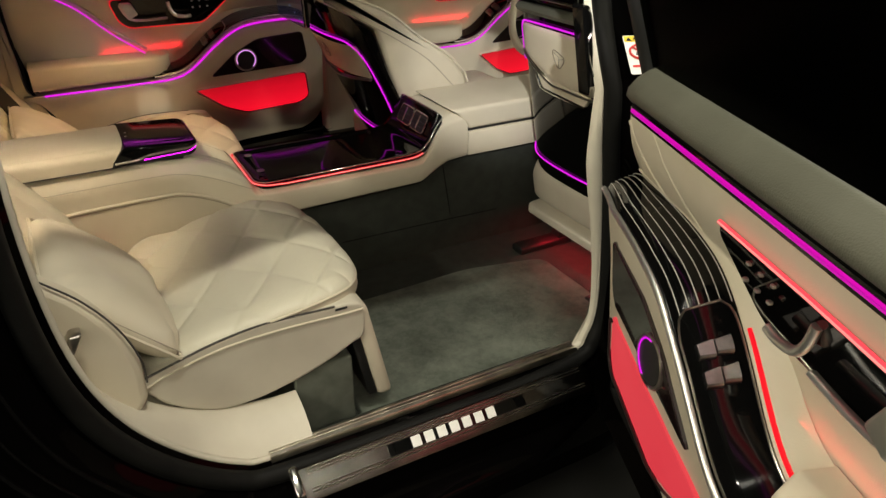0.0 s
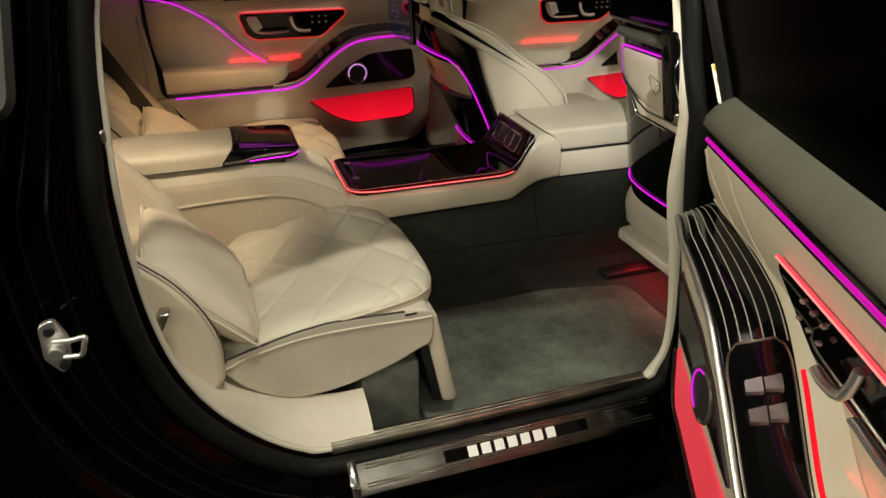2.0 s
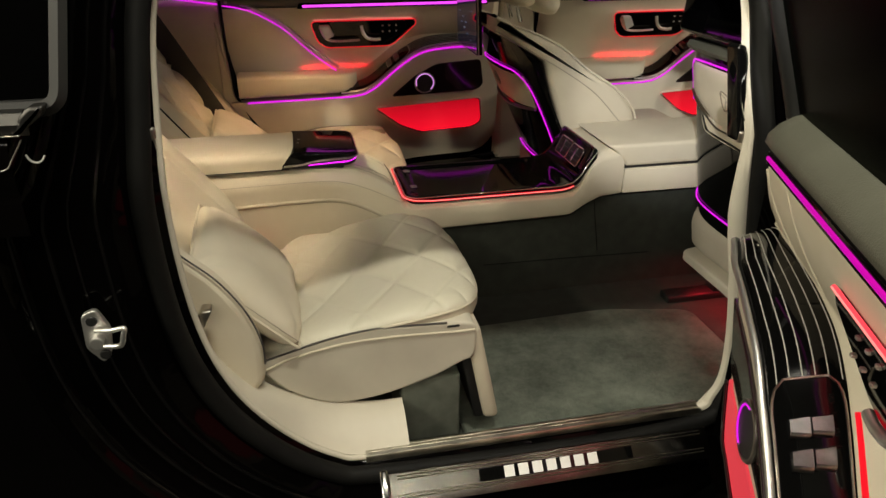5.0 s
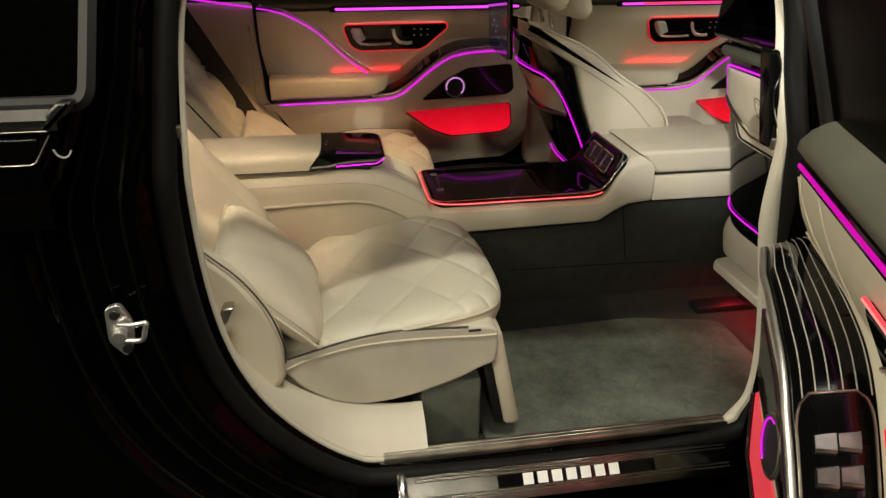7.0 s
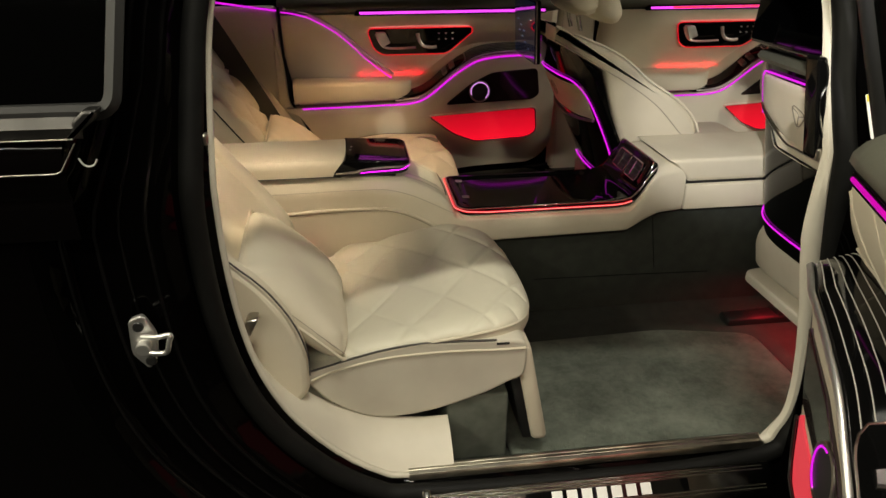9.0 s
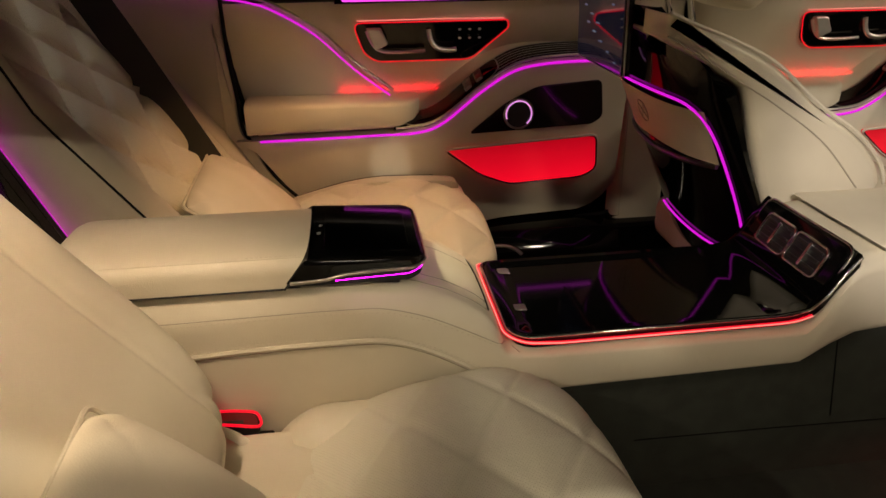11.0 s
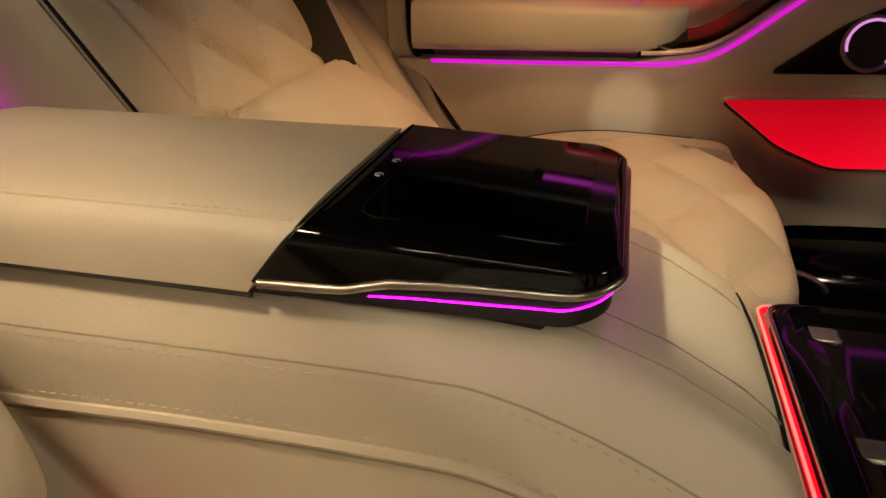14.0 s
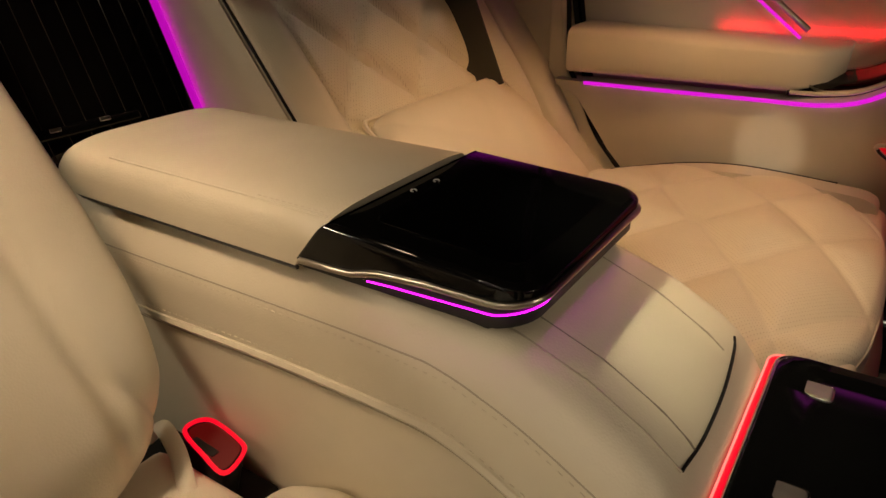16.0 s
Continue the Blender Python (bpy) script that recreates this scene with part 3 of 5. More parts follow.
def over_top(x, y, lift=0.0006):
    t = ramp(x, TOPX, TOPZ)
    k = min(1.0, abs(y - CY) / half_width(x, t - 0.002))
    return (x, y, t + 0.002 * (1 - k * k) + lift)


part("lid_seam", tube([over_top(x, y, 0.0) for x, y in smooth([(0.155, 0.862), (0.159, 0.845), (0.1635, 0.80), (0.1645, 0.744), (0.162, 0.702)], 6)], 0.0012, 6), RUBBER, console)
part("lid_seam", tube([over_top(x, 0.727, -0.0003) for x in np.linspace(0.03, 0.164, 30)], 0.0007, 6), EMBLEM, console)
part("lid_seam", tube([over_top(x, 0.835, -0.0003) for x in np.linspace(0.03, 0.153, 30)], 0.0009, 6), SEAMC, console)
part("lid_seam", tube([over_top(x, 0.701, -0.0002) for x in np.linspace(-0.02, 0.162, 30)], 0.0009, 6), SEAMC, console)

# padded armrest lid with its control panel
armrest = thing("padded_armrest", (-0.25, CY, 0.706), "padded cream leather armrest lid on the console", "armrest")


def lid_mesh():
    rows = []
    for i in range(34):
        s = i / 33
        x = -0.456 + 0.336 * s
        rear = 1 - max(0, 0.18 - s) / 0.18
        zt = 0.712 + 0.050 * (1 - (1 - rear) ** 3)
        w = 0.100 * (1 - 0.16 * (1 - rear) ** 2)
        row = []
        for j in range(21):
            th = math.pi * j / 20
            c, q = math.cos(th), math.sin(th)
            yy = CY - w * (abs(c) ** 0.42) * (1 if c > 0 else -1)
            zz = 0.7155 + (zt - 0.7155) * (q ** 0.5)
            row.append((x + 0.034 * (zz - 0.7155) / 0.046 * s ** 6, yy, zz))
        rows.append(row)
    return loft(rows, closed=True, caps=True, sharp=55)


part("cushion", lid_mesh(), LEATHER, armrest)
part("seam", tube([(x, CY - 0.0868, 0.7542) for x in np.linspace(-0.352, -0.096, 10)], 0.0011, 6), LEATHER, armrest, "raised seam")
for k in range(27, 38):
    part("stitch", tube([(-0.338 + k * 0.0063, CY - 0.0842, 0.7556), (-0.3345 + k * 0.0063, CY - 0.0842, 0.7556)], 0.0005, 4), STITCH, armrest)
# Solid dark block stands where the lid's gap lies in shade.
part("gap", block(-0.43, -0.1, CY - 0.088, CY + 0.088, 0.701, 0.717, 0.002), DARK, armrest, "dark block for the shade in the gap under the lid")

for sgn in (-1, 1):
    part("lid_seal", tube([(x, CY + sgn * ramp(x, (-0.44, -0.39, -0.12), (0.088, 0.0985, 0.0992)), 0.7142) for x in np.linspace(-0.44, -0.118, 20)], 0.0018, 6), DARK, armrest, "dark seal under the lid")
tablet = thing("armrest_tablet", (-0.03, CY, 0.70), "gloss black touch panel set in the armrest with magenta light line", "touch panel")


def round_plan(x0, x1, y0, y1, r0, r1):
    """A plan outline with its own corner radii at the back (r0) and the front (r1)."""
    out = []
    for cx, cy, r, a0 in ((x1 - r1, y0 + r1, r1, -90), (x1 - r1, y1 - r1, r1, 0), (x0 + r0, y1 - r0, r0, 90), (x0 + r0, y0 + r0, r0, 180)):
        for j in range(9):
            th = radians(a0 + 90 * j / 8)
            out.append((cx + r * math.cos(th), cy + r * math.sin(th)))
    return out


def tab_top(x):
    return 0.7565 - 0.045 * (x + 0.1) - 1.0 * max(0, x - 0.02) ** 2


def slab_at(zf):
    return lambda a, b, d: (a, b, zf(a) - d)


def chrome_z(x):
    return ramp(x, (-0.12, -0.066, -0.042, -0.004, 0.047, 0.07), (0.7225, 0.7245, 0.731, 0.734, 0.735, 0.7375))


def panel_at(a, b, d):
    k = d / 0.02
    return (a - (0.028 * k if a < -0.06 else 0), b, tab_top(a) + (chrome_z(a - (0.028 if a < -0.06 else 0)) - tab_top(a)) * k)


part("panel", plate(round_plan(-0.090, 0.070, CY - 0.1015, CY + 0.1015, 0.004, 0.024), panel_at, 0.02, 0.006, 4), GLOSS, tablet)
part("screen", plate(round_plan(-0.066, 0.050, CY - 0.075, CY + 0.075, 0.012, 0.012), slab_at(lambda a: tab_top(a) + 0.0003), 0.002, 0.0003, 2), SCREEN, tablet, "dark touch screen")


def tab_path(x_back, x_front, w, r):
    """Half loop round the panel's front: from the back of one flank to the back of the other."""
    a = [(x, CY - w) for x in np.linspace(x_back, x_front - r, 14)]
    b = [(x_front - r + r * math.cos(radians(t)), CY - w + r + r * math.sin(radians(t))) for t in np.linspace(-80, 0, 8)]
    c = [(x, 2 * CY - y) for x, y in reversed(a + b)]
    return a + b + c


part("chrome_line", tube([(x, y, chrome_z(x)) for x, y in tab_path(-0.112, 0.0705, 0.1018, 0.026)], 0.0027, 8), SATIN, tablet, "satin chrome line")
def line_z(x):
    return ramp(x, (-0.12, -0.06, -0.03, 0.045, 0.066), (0.7185, 0.7215, 0.7235, 0.7262, 0.7305))


part("light_line", tube([(x, y, line_z(x)) for x, y in tab_path(-0.052, 0.068, 0.1003, 0.025)], 0.0005, 8), LINE, tablet, "magenta light line")
part("base", plate(round_plan(-0.115, 0.0665, CY - 0.0995, CY + 0.0995, 0.004, 0.024), lambda a, b, d: (a, b, chrome_z(a) - 0.001 + (line_z(a) - ramp(a, (-0.085, -0.045), (0.0015, 0.0085)) - chrome_z(a)) * d / 0.018), 0.018, 0.002), DARK, tablet, "black base")
part("stem", block(-0.105, 0.035, CY - 0.085, CY + 0.085, 0.695, 0.7195, 0.003), DARK, tablet)
for x, y in ((-0.074, CY - 0.014), (-0.072, CY + 0.014)):
    part("symbol", tube([(x + 0.0024 * math.cos(t), y + 0.0024 * math.sin(t), tab_top(x) + 0.0001) for t in np.linspace(0, 5.2, 14)], 0.00035, 4), WHITE, tablet)

# tray
tray = thing("console_tray", (0.4, CY, 0.60), "gloss black console tray with red light line and steel tabs", "tray")
TW = 0.122


def tray_z(x):
    return ramp(x, (0.18, 0.60, 0.635, 0.655, 0.675, 0.70), (0.625, 0.627, 0.632, 0.648, 0.682, 0.716))


def tray_body():
    rows = []
    for x in np.linspace(0.188, 0.70, 60):
        c = max(0.0, 1 - (x - 0.188) / 0.035)
        c2 = max(0.0, 1 - (x - 0.188) / 0.016)
        w = TW - 0.035 * (1 - math.sqrt(max(0, 1 - c * c)))
        w2 = TW + 0.005 - 0.016 * (1 - math.sqrt(max(0, 1 - c2 * c2)))
        z = tray_z(x)
        dip = 0.006 * min(1, max(0, (x - 0.2) / 0.02)) * min(1, max(0, (0.60 - x) / 0.03))
        row = [(x, CY - w, z - 0.02), (x, CY - w, z - 0.002), (x, CY - w + 0.002, z), (x, CY - w + 0.012, z), (x, CY - w + 0.017, z - dip)]
        row += [(x, CY + k * ((w if k < 0 else w2) - 0.017), z - dip) for k in (-0.7, -0.35, 0, 0.35, 0.7)]
        row += [(x2, 2 * CY - y2 + w2 - w, z2) for x2, y2, z2 in reversed(row[:5])]
        rows.append(row)
    return loft(rows, closed=True, caps=True, sharp=40)


part("panel", tray_body(), GLOSS, tray)


def tray_loop(w, x0, r, x1):
    a = [(x, CY - w) for x in np.linspace(x1, x0 + r, 24)]
    b = [(x0 + r - r * math.sin(radians(t)), CY - w + r - r * math.cos(radians(t))) for t in np.linspace(8, 90, 9)]
    e = 0.014
    c = [(x0 + e - e * math.cos(radians(t)), CY + w + 0.002 - e + e * math.sin(radians(t))) for t in np.linspace(0, 80, 7)]
    return a + b + [(x0, y) for y in np.linspace(CY - w + r + 0.02, CY + w - e - 0.006, 8)] + c


part("chrome_edge", tube([(x, y, tray_z(x) - 0.003) for x, y in tray_loop(TW + 0.001, 0.186, 0.036, 0.70)], 0.0022, 8), CHROME, tray, "chrome edge line")
part("light_line", tube([(x, y, tray_z(x) - ramp(x, (0.18, 0.21, 0.26), (0.007, 0.010, 0.0135))) for x, y in tray_loop(TW + 0.0035, 0.1805, 0.040, 0.64)], 0.0026, 8), PINK, tray, "glowing red light line")
part("light_core", tube([(x, y, tray_z(x) - ramp(x, (0.18, 0.21, 0.26), (0.0055, 0.0085, 0.0125))) for x, y in tray_loop(TW + 0.0062, 0.1790, 0.041, 0.64)], 0.0011, 6), CORE, tray, "pale core of the light line")
for y in (CY - 0.034, CY + 0.090):
    part("tab", plate(rounded([(0.208, y - 0.009), (0.228, y - 0.009), (0.228, y + 0.009), (0.208, y + 0.009)], 0.004), lambda a, b, d: (a, b, 0.6222 - d), 0.005, 0.0012), SATIN, tray, "flat steel tab")
    part("tab_frame", tube([(a, b, 0.6205) for a, b in rounded([(0.207, y - 0.010), (0.229, y - 0.010), (0.229, y + 0.010), (0.207, y + 0.010)], 0.004)], 0.0008, 5, True), CHROME, tray)

vent = thing("air_vent", (0.69, CY, 0.66), "chrome-framed rear air vents in a black bezel", "air vent")
V0, V1 = Vector((0.652, 0, 0.640)), Vector((0.690, 0, 0.715))
VD = (V1 - V0).normalized()
VN = Vector((-VD.z, 0, VD.x))


def vent_at(a, b, d):
    p = V0 + VD * a - VN * d
    return (p.x, CY + b, p.z)


part("bezel", plate(rounded([(-0.006, -0.110), (0.090, -0.110), (0.090, 0.110), (-0.006, 0.110)], 0.02), vent_at, 0.02, 0.005), GLOSS, vent)
part("bezel_edge", tube([vent_at(a, b, 0.004) for a, b in rounded([(-0.006, -0.1115), (0.0915, -0.1115), (0.0915, 0.1115), (-0.006, 0.1115)], 0.02)], 0.0022, 8, True), CHROME, vent, "chrome edge line")
for y0 in (-0.080, 0.002):
    hole = rounded([(0.020, y0), (0.070, y0), (0.070, y0 + 0.078), (0.020, y0 + 0.078)], 0.010)
    f = part("frame", tube([vent_at(a, b, -0.002) for a, b in hole], 0.0025, 8, True), CHROME, vent, "chrome frame")
    part("duct", plate(hole, lambda a, b, d: vent_at(a, b, d - 0.0012), 0.004, 0.001), DARK, vent)
    for k in range(3):
        a = 0.028 + k * 0.014
        part("slat", plate(rounded([(a, y0 + 0.006), (a + 0.006, y0 + 0.006), (a + 0.006, y0 + 0.072), (a, y0 + 0.072)], 0.002), lambda p, q, d: vent_at(p, q, d - 0.004), 0.004, 0.001), DARK, vent)
    part("slider", plate(rounded([(0.025, y0 + 0.036), (0.065, y0 + 0.036), (0.065, y0 + 0.042), (0.025, y0 + 0.042)], 0.003), lambda p, q, d: vent_at(p, q, d - 0.006), 0.005, 0.001), CHROME, vent)

front_box = thing("front_console", (1.05, CY, 0.59), "cream leather front console box with lid", "console")
part("lid", block(0.786, 1.5, CY - 0.118, CY + 0.118, 0.663, 0.7245, 0.012, 4, lambda v: Vector((v.x + (lid_joint(v.z) - 0.7825 if v.x < 1.0 else 0), v.y, v.z))), LEATHER, front_box)
# Dark filler gives the shaded gap between lid and box its colour.
part("core", block(0.74, 1.5, CY - 0.110, CY + 0.110, 0.60, 0.672, 0.002), DARK, front_box, "dark block for the shade in the gap under the lid")
part("body", block(0.785, 1.5, CY - 0.122, CY + 0.122, 0.588, 0.6565, 0.004), LEATHER, front_box)


# ---- rear seats ----
def quilt(x, y, a=0.066, b=0.088, depth=0.0032, width=0.0042, puff=0.003):
    u, v = x / a + y / b, x / a - y / b
    d = min(abs(u / 2 - round(u / 2)), abs(v / 2 - round(v / 2))) * 2
    r = d * 0.6 * a
    return -depth * math.exp(-(r / width) ** 2) + puff * (1 - math.exp(-(r / 0.02) ** 2))


def cheek_x(z):
    """The line where the trim cheek meets the far backrest."""
    return -0.362 - 0.74 * (min(z, 0.9) - 0.745) - 0.42 * max(0.0, z - 0.9)


def rear_seat(side):
    fy = (lambda y: y) if side > 0 else (lambda y: 2 * CY - y)
    seat = thing("rear_recliner", (0, fy(0.36), 0.3), "cream leather rear seat with diamond-quilted perforated cushion", "seat", "rear seats")

    cx, cym, hx, hy = (0.018, 0.372, 0.239, 0.277) if side > 0 else (0.033, 0.379, 0.208, 0.245)

    def at(x, y, z):
        """Places a point of the cushion: dished behind, rising to a round front edge."""
        X, k = cx + x, (y + hy) / (2 * hy)
        if side > 0:
            top = (0.612 + 0.15 * X - 0.25 * X * X) * (1 - k) + (0.568 + 0.33 * X - 0.75 * X * X) * k
            top -= 0.016 * math.sin(math.pi * min(1, max(0, k))) * min(1, max(0, (0.20 - X) / 0.25))
        else:
            top = 0.599 + 0.05 * X - 0.016 * k + 0.012 * (1 - (y / hy) ** 2)
        nose = -0.014 * max(0, (X - 0.15) / 0.1) ** 2 if side > 0 else -0.026 * max(0, (X - 0.10) / 0.14) ** 2
        return (X + 0.014 * (1 - (y / hy) ** 2) * (1 if x > 0 else 0), fy(cym + y), top - 0.026 + z + nose)

    part("cushion", pad(hx, hy, 0.026, at, 12.0, 130, lambda x, y: quilt(x, y + 0.02, 0.066, 0.104, 0.0034, 0.0036, 0.003 if side > 0 else 0.009), 0.7, 4.2), SUEDE, seat, "diamond-quilted perforated leather seat cushion")
    ringp = []
    for t in np.linspace(0, 2 * math.pi, 80, endpoint=False):
        c, s = math.cos(t), math.sin(t)
        k = 1 / (abs(c) ** 4.2 + abs(s) ** 4.2) ** (1 / 4.2)
        ringp.append(at((hx - 0.002) * c * k, (hy + 0.001) * s * k, 0.004))
    part("piping", tube(ringp, 0.0026, 6, True), LEATHER, seat)
    low = [(q[0] + (0.03 - q[0]) * 0.02, q[1] + (fy(0.366) - q[1]) * 0.02, q[2] - 0.042) for q in ringp]
    mid = [(q[0] - (0.03 - q[0]) * 0.012, q[1] - (fy(0.366) - q[1]) * 0.006, q[2] - 0.018) for q in ringp]
    rows = []
    for x in np.linspace(-0.15, 0.15, 24):
        e = 0.04 * max(0, (x - 0.08) / 0.07) ** 2 + 0.05 * max(0, (-0.07 - x) / 0.08) ** 2
        rows.append([(x, fy(y), z - e) for y, z in ((0.56, 0.44), (0.565, 0.53), (0.585, 0.552), (0.612, 0.557), (0.640, 0.552), (0.664, 0.530), (0.668, 0.44))])
    part("inner_bolster", loft(rows, caps=True, closed=True, sharp=70), LEATHER, seat, "smooth leather cushion wing")
    part("cushion_side", loft([ringp, mid, low], closed=True, sharp=80), LEATHER, seat, "smooth leather cushion side")
    top = [(-0.166, 0.556), (-0.078, 0.580), (-0.026, 0.591), (0.025, 0.597), (0.077, 0.598), (0.172, 0.594)]
    shell = smooth(top + [(0.216, 0.589), (0.230, 0.570), (0.226, 0.515), (0.197, 0.499), (0.151, 0.477), (0.075, 0.453), (0.0, 0.441), (-0.065, 0.447), (-0.126, 0.481), (-0.158, 0.515), (-0.174, 0.540)], 6, True)
    part("shell", plate(shell, lambda a, b, d: (a, fy(0.092 + d), b), 0.045, 0.006, 4), PLASTIC, seat, "smooth cream seat side shell")
    part("seat_pan", block(-0.25, 0.20, min(fy(0.13), fy(0.62)), max(fy(0.13), fy(0.62)), 0.45, 0.532, 0.012), LEATHER, seat, "cream cushion base")
    part("shell_line", tube([(x, fy(0.0935), z - 0.001) for x, z in smooth(top, 6)], 0.0021, 6), PIPING, seat, "dark piping")
    part("shell_bead", tube([(x, fy(0.0918), z) for x, z in smooth([(-0.162, 0.537), (-0.120, 0.554), (-0.027, 0.573), (0.076, 0.577), (0.182, 0.573), (0.226, 0.573)], 6)], 0.0024, 6), LEATHER, seat, "raised leather bead")
    part("shell_tab", block(0.172, 0.196, fy(0.094) - 0.003, fy(0.094) + 0.003, 0.583, 0.588, 0.001), DARK, seat)
    part("leg_rest", block(0.222, 0.256, min(fy(0.100), fy(0.632)), max(fy(0.100), fy(0.632)), 0.345, 0.572, 0.013, 4, lambda v: Vector((v.x - 0.20 * (v.z - 0.49), v.y, v.z))), LEATHER, seat, "folded leather leg rest")
    # Dark slab added in place of the shadow behind the leg rest.
    part("leg_rest_shade", block(0.205, 0.224, min(fy(0.104), fy(0.628)), max(fy(0.104), fy(0.628)), 0.352, 0.56, 0.004, 2, lambda v: Vector((v.x - 0.20 * (v.z - 0.49), v.y, v.z))), DARK, seat, "dark block for the shade behind the leg rest")
    up, nr = (Vector((-0.57, 0, 0.822)), Vector((0.822, 0, 0.57))) if side > 0 else (Vector((-0.60, 0, 0.80)), Vector((0.80, 0, 0.60)))

    def back(x, y, z):
        p = Vector((-0.238, 0, 0.575) if side > 0 else (-0.205, 0, 0.585)) + up * (x + 0.36) + nr * (z - (0.038 if side > 0 else 0.095))
        wing = (0.006 if side < 0 and y > 0 else 0.035) * (abs(y) / 0.26) ** 4
        rise = min(1, max(0, (p.z - 0.60) / 0.26))
        if side > 0:
            y -= 0.012 * rise * max(0, y / 0.276)
            p.x += 0.026 * (1 - rise) ** 2
        else:
            y -= 0.036 * max(0, y / 0.276) ** 3
        return (p.x + nr.x * wing, fy(0.366 + y) - (0.028 if side < 0 else 0), p.z + nr.z * wing)

    part("backrest", pad(0.40, 0.276, 0.062, back, 12, 110, lambda x, y: quilt(x, y, 0.085, 0.080, 0.009, 0.006, 0.007) if abs(y) < 0.18 and side < 0 else -0.011 * math.exp(-((abs(y) - 0.205) / 0.009) ** 2), 0.7, 5), SUEDE if side < 0 else LEATHER, seat, "quilted leather backrest")

    if side > 0:
        part("side_bolster", plate(smooth([(-0.31, 0.83), (-0.270, 0.786), (-0.222, 0.742), (-0.184, 0.684), (-0.165, 0.622), (-0.163, 0.572), (-0.172, 0.530), (-0.24, 0.490), (-0.33, 0.56), (-0.40, 0.75)], 6, True), lambda a, b, d: (a, fy(0.052 + d + 0.2 * max(0, b - 0.7)), b), 0.03, 0.012, 4), LEATHER, seat, "leather side bolster")
        part("bolster_line", tube([(x, fy(y), z) for x, y, z in smooth([(-0.304, 0.078, 0.822), (-0.266, 0.070, 0.786), (-0.218, 0.060, 0.742), (-0.180, 0.053, 0.684), (-0.161, 0.053, 0.622), (-0.160, 0.054, 0.576)], 6)], 0.0016, 6), PIPING, seat, "dark piping")
    if side < 0:
        rows = []
        for x in np.linspace(-0.50, -0.15, 16):
            z = ramp(x, (-0.50, -0.462, -0.394, -0.289, -0.231, -0.15), (0.94, 0.892, 0.814, 0.677, 0.574, 0.50))
            rows.append([(x, y, q) for y, q in ((1.44, 0.42), (1.442, z - 0.02), (1.455, z - 0.004), (1.49, z), (1.54, z - 0.008), (1.566, z - 0.03), (1.568, 0.42))])
        edge = []
        for z in np.linspace(0.60, 1.0, 16):
            xb, xp = cheek_x(z), -0.322 - 0.80 * (z - 0.733)
            edge.append([(xb - 0.05, 0.918, z), (xb + 0.001, 0.921, z), (xb + 0.010, 0.930, z), (xp - 0.003, 0.952, z), (xp, 0.964, z), (xp - 0.006, 0.972, z), (xp - 0.05, 0.975, z)])
        part("inner_wing", loft(edge, caps=True, closed=True, sharp=70), LEATHER, seat, "smooth leather edge of the backrest")
        part("outer_wing", loft(rows, caps=True, closed=True, sharp=70), LEATHER, seat, "smooth leather wing beside the door")
    pw = thing("loose_cushion", (-0.16, 0.19 if side > 0 else 1.03, 0.62), "loose cream leather cushion leaning on the rear seat", "cushion", "loose cushions")
    pd, pn = (Vector((0.70, 0, -0.714)), Vector((0.714, 0, 0.70))) if side > 0 else (Vector((0.77, 0, -0.638)), Vector((0.638, 0, 0.77)))

    def pil(x, y, z):
        p = Vector((-0.180, 0, 0.668) if side > 0 else (-0.222, 0, 0.640)) + pd * x + pn * (z - 0.004)
        if side > 0:
            return (p.x - 0.05 * (y + 0.16), 0.248 + y, p.z - 0.02 * (y + 0.16))
        return (p.x + 0.04 * (y + 0.17), 1.158 - y, p.z + 0.02 * y)

    ph, pq = (0.118, 0.168) if side > 0 else (0.13, 0.172)

    def folds(x, y):
        """Soft dents of stuffed leather, gathered at the corners."""
        c = math.exp(-((abs(x) / ph - 1) ** 2 + (abs(y) / pq - 1) ** 2) / 0.12)
        return 0.003 * math.sin(31 * x + 9 * y) * math.sin(17 * y) + 0.004 * c * math.sin(120 * (x - y)) - 0.005 * math.exp(-((y - 0.5 * x + 0.02) / 0.04) ** 2)

    part("cover", pad(ph, pq, 0.042, pil, 4.5 if side > 0 else 3.2, 56, folds, 0.9, 9), LEATHER, pw)
    loop = []
    for a, b in rounded([(-ph, -pq), (ph, -pq), (ph, pq), (-ph, pq)], 0.012):
        loop.append(pil(a, b, 0))
    part("piping", tube(loop, 0.003, 6, True), LEATHER, pw)
    part("welt", tube([pil(x, -pq + 0.002, 0.010) for x in np.linspace(-ph + 0.015, ph - 0.01, 10)], 0.001, 5), SEAMC, pw)
    return seat


rear_seat(1)
rear_seat(-1)

# buckle with red light
buckle = thing("belt_buckle", (-0.225, 0.645, 0.44), "dark seat belt buckle with red-lit rim", "buckle")
brim = smooth([(-0.238, 0.637), (-0.231, 0.658), (-0.188, 0.654), (-0.172, 0.645), (-0.167, 0.620), (-0.199, 0.625)], 6, True)
part("body", plate(brim, lambda a, b, d: (a - 0.25 * d, b - 0.1 * d, 0.539 - d), 0.09, 0.004), RUBBER, buckle)
part("light_rim", tube([(x, y, 0.5395) for x, y in brim], 0.0021, 6, True), PINK, buckle, "red light rim")
inner = [np.array((-0.203, 0.640)) + (q - np.array((-0.203, 0.640))) * 0.88 for q in brim]
part("mouth", plate(inner, lambda a, b, d: (a, b, 0.5392 - d), 0.004, 0.001), RED_GLOW, buckle, "red-lit mouth")
